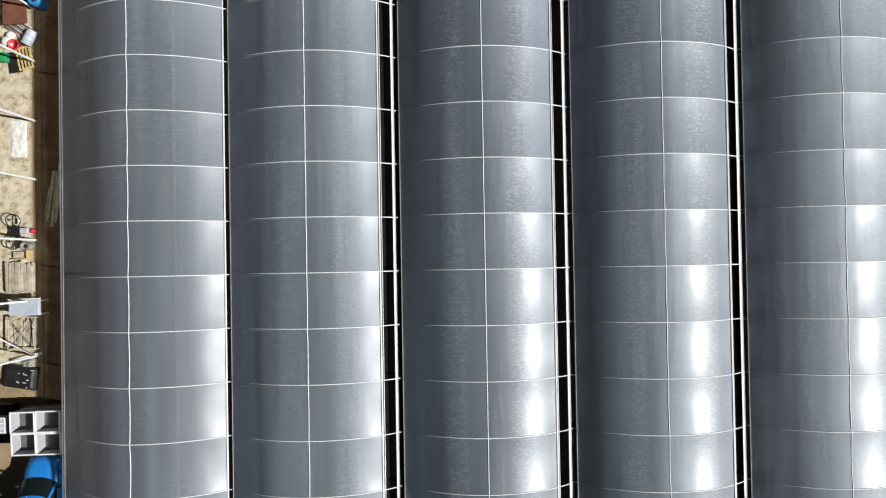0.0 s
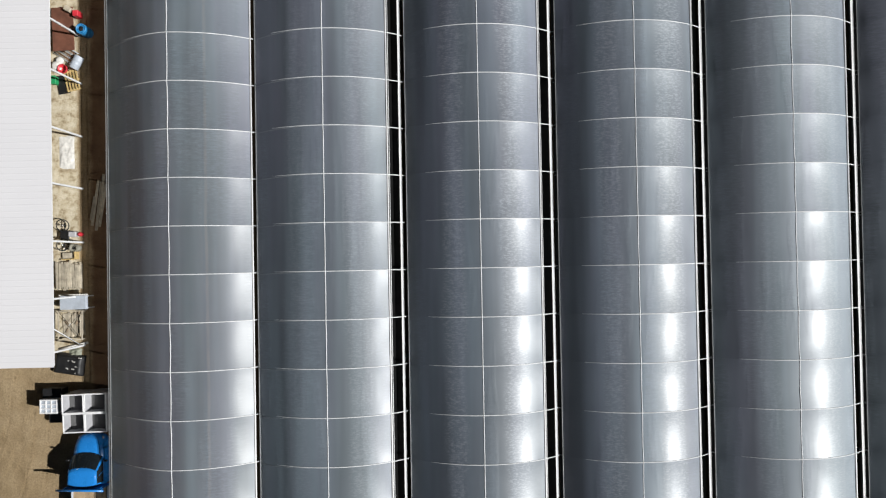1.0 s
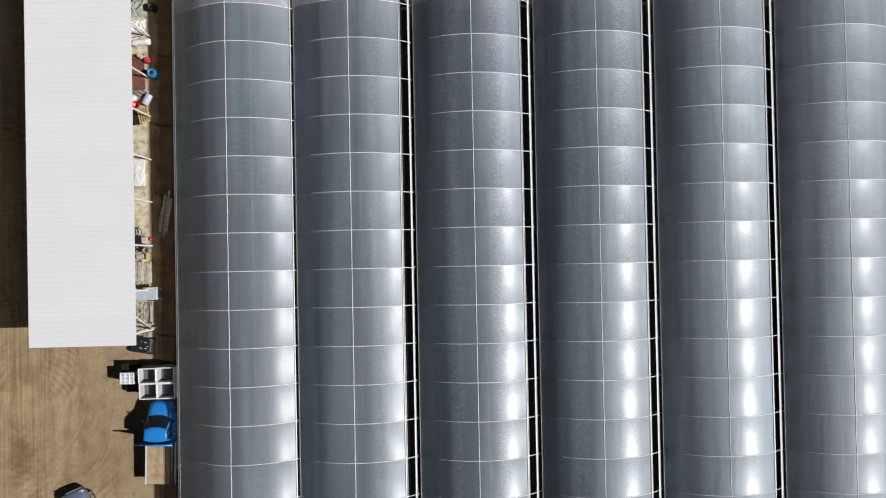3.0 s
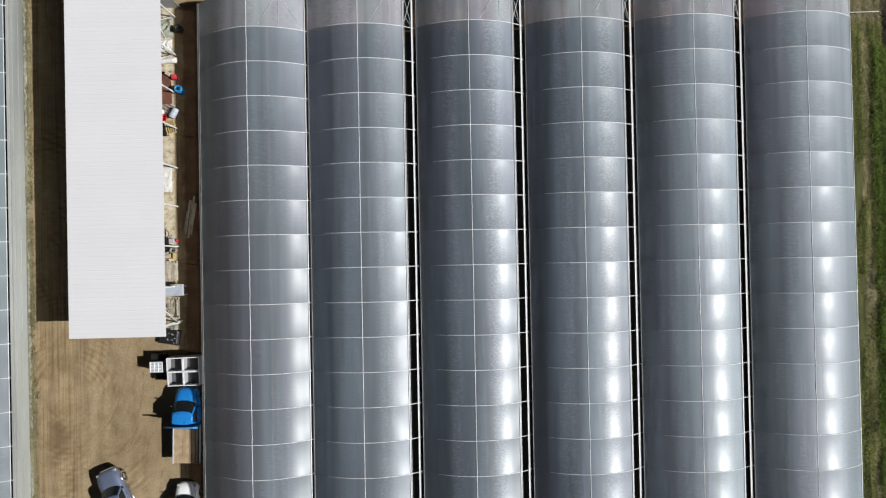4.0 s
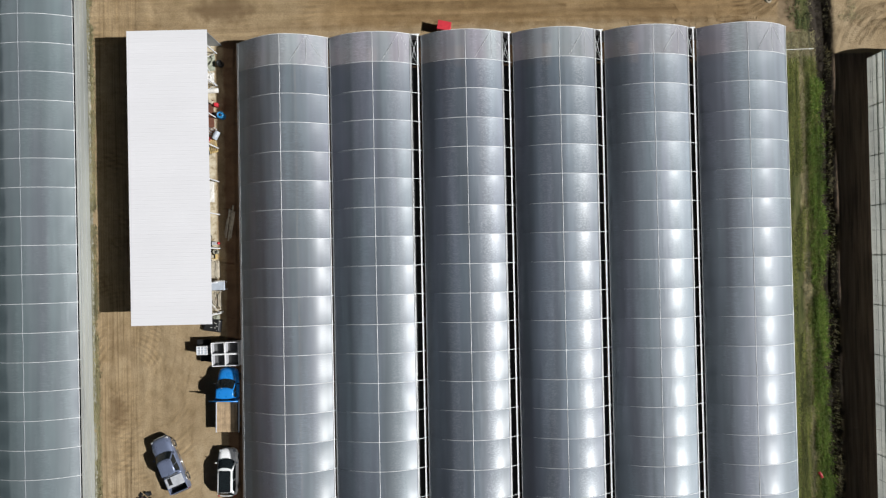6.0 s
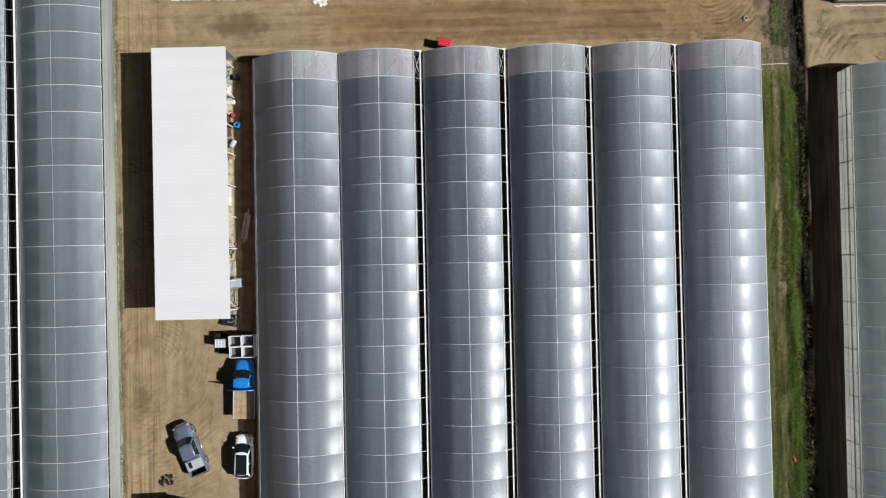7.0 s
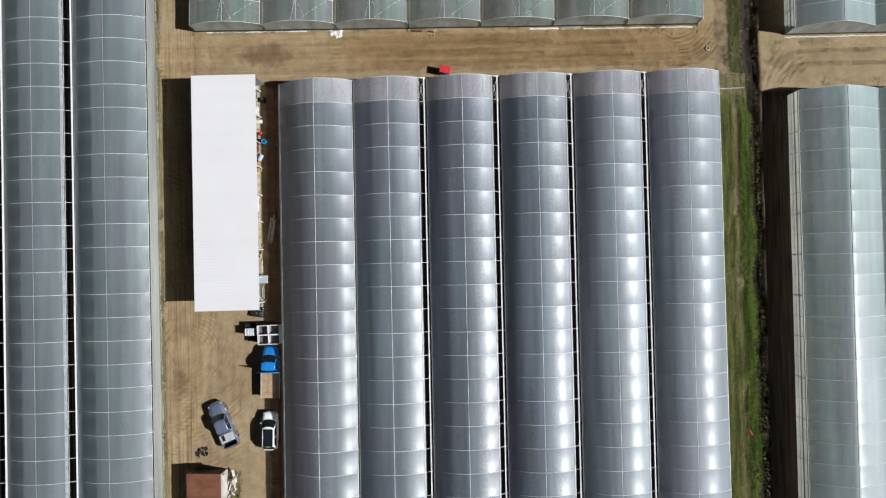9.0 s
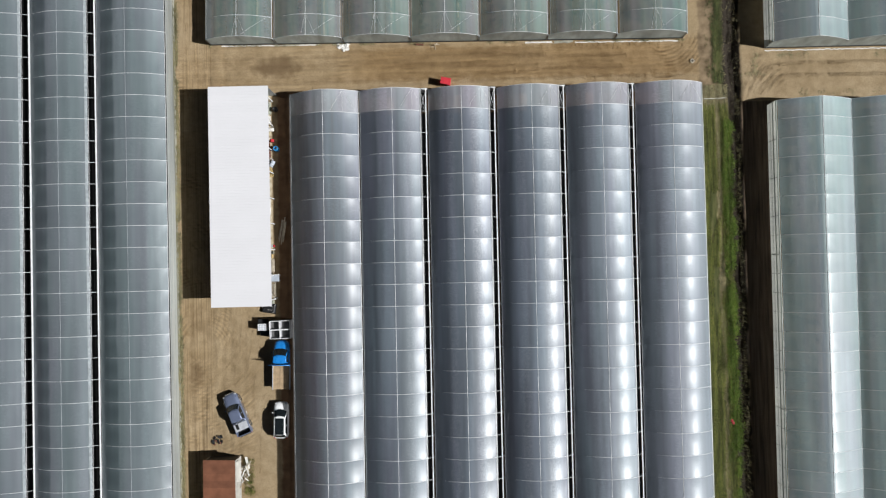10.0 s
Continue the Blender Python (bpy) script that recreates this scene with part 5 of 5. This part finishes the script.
# ---- red-roofed hut ----
def build_hut():
    h = thing("hut", "small hut with a rusty red corrugated roof", "hut", pose(-27.20, -25.82, 0, 0, 0, 0.0))
    for y0, y1, n in ((-3.2, 3.2, 8),):
        step = (y1 - y0) / n
        for k in range(n):
            pts = [(y0 + step * k + step * i / 12, 0.018 * math.sin(i * math.pi)) for i in range(13)]
            v, f = [], []
            for x, z in ((-1.95, 2.25), (1.95, 2.55)):
                for d in (0, -0.01):
                    for i, (y, _) in enumerate(pts):
                        v.append((x, y, z + 0.02 * (i % 2) + d))
            m = len(pts)
            for i in range(m - 1):
                f += [(i, 2 * m + i, 2 * m + i + 1, i + 1), (m + i, m + i + 1, 3 * m + i + 1, 3 * m + i), (i, i + 1, m + i + 1, m + i), (2 * m + i + 1, 2 * m + i, 3 * m + i, 3 * m + i + 1)]
            part("roof_sheet", solid([(v, f)], RUST_ROOF), h, "", pose(0, 0, 0.012 * (k % 2)))
    for x in (-1.8, 1.8):
        part("wall", solid([block(x, 0, 1.1, 0.12, 6.1, 2.2, 0.01)], CONCRETE), h, "grey plastered wall")
    part("wall", solid([block(0, -3.0, 1.1, 3.48, 0.12, 2.2, 0.01)], CONCRETE), h, "grey plastered wall")
    # black colour stands for the shade on the hut's north side
    part("wall", solid([block(0, 3.0, 1.1, 3.48, 0.12, 2.2, 0.01)], BLACK), h, "north wall coloured black for its shade")
    side = part("lean_to_roof", solid([block(0, 0, 0, 0.6, 2.4, 0.03, 0.01)], CONCRETE), h, "pale grey lean-to sheet", pose(2.12, 1.7, 1.85, 0, 38, 0))
    return h


build_hut()
heap = thing("timber_heap", "tangled heap of pale boards and grass by the hut", "timber heap", pose(-24.75, -24.72, 0))
for k in range(24):
    l = rng.uniform(0.5, 1.5)
    part("board", solid([block(0, 0, 0, 0.12, l, 0.05, 0.008)], (WOOD, WOOD_PALE, SACK)[k % 3]), heap, "", pose(rng.uniform(-0.55, 0.4), rng.uniform(-1.7, 1.3), 0.08 + 0.025 * k, rng.uniform(-6, 6), rng.uniform(-6, 6), rng.uniform(-60, 60)))
loose("white_board", "white board leaning on the timber heap", "board", pose(-24.45, -23.5, 0.5, 6, 0, 12), [block(0, 0, 0, 0.3, 1.5, 0.05, 0.01)], SACK)
scrap = thing("scrap_pile", "dark brown scraps of bark and sheet on the sand", "scrap", pose(-27.97, -20.88, 0))
for k in range(13):
    part("scrap", solid([block(0, 0, 0, rng.uniform(0.15, 0.6), rng.uniform(0.1, 0.35), 0.04, 0.01)], BLACK if k % 6 else RUST), scrap, "", pose(rng.uniform(-0.9, 0.8), rng.uniform(-0.5, 0.5), 0.04 + 0.012 * k, rng.uniform(-12, 12), rng.uniform(-12, 12), rng.uniform(0, 180)))

# ---- along the lane ----
crate_red = thing("red_box", "red lidded box standing at the house end", "box", pose(0.2, 21.62, 0, 0, 0, -13))
part("body", solid([block(0, 0, 0.62, 1.16, 0.76, 1.24, 0.03)], RED_PLASTIC), crate_red)
part("lid", solid([block(0, 0, 1.28, 1.23, 0.82, 0.08, 0.03)], RED_PLASTIC), crate_red)
well = thing("well_ring", "round concrete well ring in the lane", "well", pose(29.92, 23.60, 0))
part("ring", solid([lathe([(0.13, 0.01), (0.13, 0.10), (0.15, 0.12), (0.25, 0.12), (0.27, 0.10), (0.28, 0.0)], 24)], WOOD_PALE, True), well)
part("water", solid([lathe([(0.001, 0.03), (0.13, 0.03), (0.13, 0.01), (0.001, 0.01)], 24)], BLACK, True), well, "dark water in the well")
pipe_t = thing("drain_pipe", "pale drain pipe from the house to the ditch", "pipe", pose(0, 0, 0))
part("pipe", solid([tube([(29.98, 18.5, 2.85), (30.3, 18.75, 1.2), (30.6, 18.85, 0.55), (33.7, 18.95, 0.35)], 0.022, 8)], SACK, True), pipe_t)
part("support", solid([block(32.0, 18.9, 0.2, 0.08, 0.08, 0.42, 0.01)], WOOD), pipe_t)


def film_roll(x, y, l, a, r, mat=None):
    b = thing("film_strip", "torn white plastic film lying along the house foot", "plastic film", pose(x, y, 0, 0, 0, a))
    n = int(l / 0.14)
    part("film", solid([crumple(n, 5, lambda u, w: (l * u, (w - 0.5) * r * 3.2), r * 1.3, x)], mat or SACK, True), b)


film_roll(-28.0, 26.92, 15.2, -0.68, 0.042)
film_roll(9.9, 26.38, 3.3, -1, 0.055)
film_roll(13.4, 26.30, 2.3, 2, 0.10, DUSTY)
film_roll(15.8, 26.25, 12.5, -0.68, 0.042)
film_roll(38.6, 24.62, 20.0, -0.25, 0.035)
for y in (44.0, 24.5, 5.0, -14.8):
    film_roll(-32.78 - 0.0065 * y, y, 19.5, -89.63, 0.09, DUSTY)
loose("can", "small red can lying in the verge grass", "can", pose(33.39, -19.64, 0.13, 90, 0, 30), [lathe([(0.001, -0.3), (0.13, -0.3), (0.14, -0.27), (0.14, 0.27), (0.08, 0.32), (0.001, 0.32)], 12)], RED_PLASTIC, True)
bag = thing("sack_heap", "heap of white plastic sacks at the house corner", "sacks", pose(-12.15, 26.43, 0))
for k, (dx, dy, w, d) in enumerate(((-0.35, 0.1, 1.0, 0.7), (0.3, 0.15, 0.8, 0.6), (0.05, -0.3, 0.7, 0.5), (0.45, -0.25, 0.5, 0.5))):
    part("sack", solid([crumple(14, 10, lambda u, q: (dx + (u - 0.5) * math.sqrt(1 - 2 * (q - 0.5) ** 2) * w * (1 + 0.25 * math.sin(9 * q + k)), dy + (q - 0.5) * math.sqrt(1 - 2 * (u - 0.5) ** 2) * d * (1 + 0.3 * math.sin(8 * u + 2 * k))), 0.26, 40 + k)], SACK, True), bag)



board = thing("timber_plank", "dark brown plank on edge at the house foot", "plank", pose(-2.85, 26.42, 0, 0, 0, -4))
part("plank", solid([block(0, 0, 0.17, 0.92, 0.16, 0.30, 0.02)], RUST), board)
part("batten", solid([block(0.2, 0.10, 0.17, 0.06, 0.04, 0.34, 0.008)], WOOD), board)
stump = thing("post_stump", "broken wooden post with splinters at the house foot", "post", pose(-1.15, 26.3, 0, 0, 0, 20))
part("stake", solid([tube([(0, 0, -0.02), (0.02, -0.01, 0.3), (0.06, -0.02, 0.55)], [0.09, 0.08, 0.05], 8)], WOOD, True), stump)
for dx, dy, a in ((0.3, 0.1, 10), (-0.28, -0.06, 160), (0.05, -0.32, 75), (0.45, -0.05, -20)):
    part("splinter", solid([block(0, 0, 0.03, 0.5, 0.07, 0.05, 0.01)], WOOD_PALE), stump, "", pose(dx, dy, 0, 0, 0, a))


# ---- clods of earth ----
def clods(name, label, spots, r0, r1, seed):
    """Small lumps of earth, half sunk, all in one mesh."""
    r = random.Random(seed)
    verts, faces = [], []
    for x, y, z in spots:
        q = r.uniform(r0, r1) * r.uniform(0.5, 1.0)
        k, n, turn = len(verts), 5, r.uniform(0, 1)
        z = ground_z(x, y)
        ring = [(x + q * r.uniform(0.7, 1.3) * math.cos(2 * math.pi * i / n + turn), y + q * r.uniform(0.7, 1.2) * math.sin(2 * math.pi * i / n + turn), z - 0.01) for i in range(n)]
        verts += ring + [(x + (a - x) * 0.6, y + (b - y) * 0.6, z + q * r.uniform(0.4, 0.8)) for a, b, _ in ring] + [(x, y, z + q * 0.8)]
        for i in range(n):
            j = (i + 1) % n
            faces += [(k + i, k + j, k + n + j, k + n + i), (k + n + i, k + n + j, k + 2 * n)]
    me = bpy.data.meshes.new(name)
    me.from_pydata(verts, [], faces)
    me.materials.append(EARTH)
    me.update()
    tagged(new(name, me), label, "clods", kind="stuff")


def lumps(n, x0, x1, y0, y1, seed):
    r = random.Random(seed)
    return [(r.uniform(x0, x1), min(y1, max(y0, r.gauss((y0 + y1) / 2, (y1 - y0) / 3))), 0.0) for _ in range(n)]


clods("clods", "clods of sandy earth along the lane edges", lumps(520, -12, 29, 25.4, 26.2, 81) + lumps(420, -16, 30, 20.7, 22.0, 82) + lumps(260, 2, 31, 22.0, 25.4, 83), 0.03, 0.12, 84)
clods("clods", "clods of earth on the eastern lane and verge end", lumps(70, 36.2, 42, 20.0, 24.0, 85) + lumps(70, 40, 60, 19.2, 20.2, 86) + lumps(240, 30.8, 33.9, 17.8, 20.4, 87), 0.02, 0.09, 88)
clods("clods", "clods and pebbles in the sandy yard", lumps(260, -31.8, -30.6, -30, 26, 89) + lumps(160, -30, -23, -26, -6, 90), 0.02, 0.07, 91)


# ---- tyre marks ----
def tyre_marks(name, label, paths, width, seed, lift=1.0):
    """Lugs of earth thrown up by tractor tyres: slanted ridges in two rows along each path."""
    r = random.Random(seed)
    verts, faces = [], []
    for path in paths:
        pts = [Vector((x, y, 0)) for x, y in path]
        fine = []
        for i in range(len(pts) - 1):
            p0, p1, p2, p3 = pts[max(i - 1, 0)], pts[i], pts[i + 1], pts[min(i + 2, len(pts) - 1)]
            n = max(2, int((p2 - p1).length / 0.17))
            for k in range(n):
                t = k / n
                fine.append(0.5 * ((2 * p1) + (p2 - p0) * t + (2 * p0 - 5 * p1 + 4 * p2 - p3) * t * t + (3 * p1 - p0 - 3 * p2 + p3) * t ** 3))
        for i in range(1, len(fine) - 1):
            d = (fine[i + 1] - fine[i - 1]).normalized()
            side = Vector((-d.y, d.x, 0))
            for s in (-1, 1):
                if r.random() < 0.08:
                    continue
                a = fine[i] + side * (s * 0.02) + d * (0.05 + 0.08 * (s < 0))
                b = fine[i] + side * (s * width * r.uniform(0.8, 1.05)) - d * (0.05 - 0.08 * (s < 0))
                h = r.uniform(0.022, 0.038) * lift
                w = d * r.uniform(0.035, 0.05)
                k = len(verts)
                z = Vector((0, 0, -0.02))
                up = Vector((0, 0, h))
                za, zb = Vector((0, 0, ground_z(a.x, a.y))), Vector((0, 0, ground_z(b.x, b.y)))
                verts += [a - w + za + z, a + w + za + z, b + w + zb + z, b - w + zb + z, a + za + up, b + zb + up]
                faces += [(k, k + 4, k + 5, k + 3), (k + 1, k + 2, k + 5, k + 4), (k, k + 1, k + 4), (k + 3, k + 5, k + 2)]
    me = bpy.data.meshes.new(name)
    me.from_pydata([tuple(v) for v in verts], [], faces)
    me.materials.append(EARTH)
    me.update()
    tagged(new(name, me), label, "tyre marks", kind="stuff")


lane_paths = []
rng = random.Random(77)
for k in range(14):
    # single passes that drift across the lane, most of them over its eastern part
    y, x0 = 22.3 + 3.4 * (k * 0.618 % 1.0), (-29, -8, 1)[k % 3] + rng.uniform(-2, 2)
    a, w, ph, slope = rng.uniform(0.15, 0.4), rng.uniform(0.09, 0.2), rng.uniform(0, 6.3), rng.uniform(-0.03, 0.02)
    lane_paths.append([(x0 + 2.5 * i, min(25.9, max(22.0, y + slope * 2.5 * i + a * math.sin(2.5 * i * w + ph)))) for i in range(int((rng.uniform(14, 28) - x0) / 2.5))])
for r0 in (2.4, 3.3, 4.4, 5.4):
    lane_paths.append([(27.1 + r0 * 0.75 * math.sin(q), 26.4 - 0.6 * r0 * math.cos(q) - 1.2) for q in (-0.6, -0.2, 0.2, 0.6, 1.0, 1.4, 1.8)])
tyre_marks("tyre_marks", "tractor tyre marks along the lane", lane_paths, 0.27, 31, 1.1)
east_paths = [[(36.6, 19.4), (37.1, 20.9), (38.2, 22.2), (39.7, 22.8), (42.5, 23.05), (46, 23.05), (54, 23.0), (64, 22.95)], [(37.4, 19.3), (37.9, 20.3), (38.7, 21.1), (40.2, 21.45), (43, 21.6), (46, 21.55), (54, 21.5), (64, 21.45)],
              [(37.0, 19.4), (37.5, 20.7), (38.5, 21.8), (39.9, 22.4)], [(37.8, 19.3), (38.3, 20.0), (39.0, 20.6), (40.4, 20.95)]]
tyre_marks("tyre_marks", "tractor tyre marks curving onto the eastern lane", east_paths, 0.26, 32, 1.25)
yard_paths = [[(-31.4, 30), (-31.4, 24), (-31.2, 20)], [(-30.4, 30), (-30.3, 25), (-29.8, 22.9), (-26, 22.6)],
              [(-31.0, -6), (-30.7, -12), (-30.8, -20), (-30.5, -28)], [(-29.9, -5.3), (-29.4, -12), (-29.5, -20)],
              [(-23.8, -7.7), (-24.1, -10.6), (-25.0, -13.5), (-27.3, -14.7)], [(-23.0, -8.2), (-23.2, -11.6), (-23.8, -15), (-23.5, -18.4)],
              [(-25.0, -5.7), (-25.5, -9.2), (-26.9, -12.1), (-28.8, -13.5)], [(-22.5, -15.5), (-22.9, -19.3), (-23.1, -25)]]
tyre_marks("tyre_marks", "faint tyre marks in the sandy yard", yard_paths, 0.15, 33)


# ---- growth ----
def tufts(name, label, cat, spots, mat, h0, h1, spread, blades, seed):
    """Clumps of bent blades, all in one mesh."""
    r = random.Random(seed)
    verts, faces = [], []
    for x, y, z in spots:
        for _ in range(blades):
            a = r.uniform(0, 2 * math.pi)
            px, py = x + r.gauss(0, spread), y + r.gauss(0, spread)
            h, w = r.uniform(h0, h1), r.uniform(0.012, 0.032)
            l = r.uniform(0.08, 0.24) * h / h1 + 0.04
            c, s = math.cos(a), math.sin(a)
            k = len(verts)
            verts += [(px - s * w, py + c * w, z), (px + s * w, py - c * w, z), (px + c * l * 0.5 + s * w * 0.7, py + s * l * 0.5 - c * w * 0.7, z + h * 0.7),
                      (px + c * l * 0.5 - s * w * 0.7, py + s * l * 0.5 + c * w * 0.7, z + h * 0.7), (px + c * l * 1.3, py + s * l * 1.3, z + h)]
            faces += [(k, k + 1, k + 2, k + 3), (k + 3, k + 2, k + 4)]
    me = bpy.data.meshes.new(name)
    me.from_pydata(verts, [], faces)
    me.materials.append(mat)
    me.update()
    return tagged(new(name, me), label, cat, kind="stuff")


def scatter(n, x0, x1, y0, y1, seed, keep=lambda x, y: True, z=0.0):
    r = random.Random(seed)
    out = []
    while len(out) < n:
        x, y = r.uniform(x0, x1), r.uniform(y0, y1)
        if keep(x, y):
            out.append((x, y, z))
    return out


def patchy(s, cut):
    return lambda x, y: noise.noise(Vector((x * s, y * s * 0.35, 3.0))) > cut


def off_track(x, y):
    """Thin on the trodden strip, patchy elsewhere."""
    return abs(x - 32.75 - 0.2 * math.sin(y * 0.3)) > 0.26 and noise.noise(Vector((x * 1.3, y * 0.12, 3.0))) > -0.10


tufts("grass", "rough green grass on the verge", "grass", scatter(15000, 30.75, 33.9, -44, 18.2, 1, off_track), GRASS, 0.05, 0.22, 0.14, 6, 11)
clumps = []
for x, y, z in scatter(210, 33.35, 34.2, -44, 16.0, 2, patchy(0.7, -0.1)):
    # clumps of a hand's to a metre's width, leaning out over the ditch
    big = rng.uniform(0.1, 0.42)
    clumps += [(x + 0.3 * math.sin(0.55 * y) * big + rng.gauss(0, big * 0.6), y + rng.gauss(0, big * 1.3), z) for _ in range(int(10 + 50 * big))]
tufts("grass", "bright green grass along the ditch bank", "grass", clumps, GRASS_BRIGHT, 0.1, 0.42, 0.14, 7, 12)
tufts("grass", "green grass beside the northern lane end", "grass", scatter(2000, 32.35, 33.45, 20.9, 46, 3, patchy(0.9, 0.0)) + scatter(200, 31.6, 32.6, 20.6, 46, 31, patchy(1.1, 0.0)), GRASS_DARK, 0.04, 0.2, 0.12, 5, 13)
tufts("dry_grass", "dry straw-coloured weeds on the verge", "weeds", scatter(900, 30.8, 33.9, 17.6, 20.6, 4) + scatter(260, 33.3, 33.7, 20.8, 46, 10) + scatter(1500, 32.5, 33.0, -44, 17, 5, patchy(0.9, -0.3)), DRY, 0.04, 0.16, 0.1, 4, 14)
tufts("weeds", "dark weeds along the eastern lane edges", "weeds", scatter(140, 40, 62, 23.7, 24.3, 21, patchy(0.5, 0.0)) + scatter(110, 42, 62, 18.7, 19.7, 22, patchy(0.5, 0.0)) + scatter(70, 36.2, 38.4, 21.6, 24.2, 23, patchy(0.9, 0.0)), DRY, 0.02, 0.08, 0.16, 4, 24)
tufts("reeds", "dark dead reeds on the ditch edge", "reeds", scatter(1500, 34.5, 35.4, -44, 46, 6, patchy(1.2, -0.2), -0.25), REED, 0.15, 0.5, 0.12, 4, 15)
tufts("dry_reeds", "pale broken reed stems along the ditch", "reeds", scatter(260, 34.95, 35.3, -44, 18.5, 61, patchy(1.4, -0.1), -0.05) + scatter(70, 34.1, 35.4, 19, 46, 62, z=-0.2), DRY, 0.2, 0.5, 0.12, 3, 65)
tufts("weeds", "dry weeds along the western house foot", "weeds", [(x - 0.0065 * y, y, z) for x, y, z in scatter(7000, -33.0, -32.35, -44, 46, 7, patchy(0.9, -0.3))], DRY, 0.03, 0.13, 0.10, 4, 16)
tufts("weeds", "low weeds along the northern house foot", "weeds", [(x, y - 0.0119 * x, z) for x, y, z in scatter(420, -28.5, 29.0, 26.5, 26.7, 8, patchy(0.6, 0.05))], DRY, 0.04, 0.18, 0.08, 4, 17)
tufts("weeds", "weeds around the hut and heap", "weeds", scatter(190, -24.9, -23.7, -27.5, -23.2, 9), GRASS, 0.1, 0.4, 0.1, 4, 18)
rows = []
for i in range(7):
    for k in range(5):
        rows += scatter(150, -27.0 + 8.24 * i + 1.4 * k - 0.35, -27.0 + 8.24 * i + 1.4 * k + 0.35, 28.4, 45.0, 100 + i * 9 + k)
tufts("crop_rows", "rows of green crop plants inside the eastern houses", "crop", [q for i in range(2) for k in range(6) for q in scatter(420, 39.6 + 8.4 * i + 1.3 * k - 0.4, 39.6 + 8.4 * i + 1.3 * k + 0.4, -30.0, 17.2, 300 + i * 9 + k) + scatter(170, 39.6 + 8.3 * i + 1.3 * k - 0.4, 39.6 + 8.3 * i + 1.3 * k + 0.4, 25.6, 43.5, 400 + i * 9 + k)], CROP, 0.2, 0.6, 0.18, 5, 25)
tufts("crop_rows", "rows of green crop plants inside the northern house", "crop", rows, CROP, 0.2, 0.6, 0.15, 4, 19)
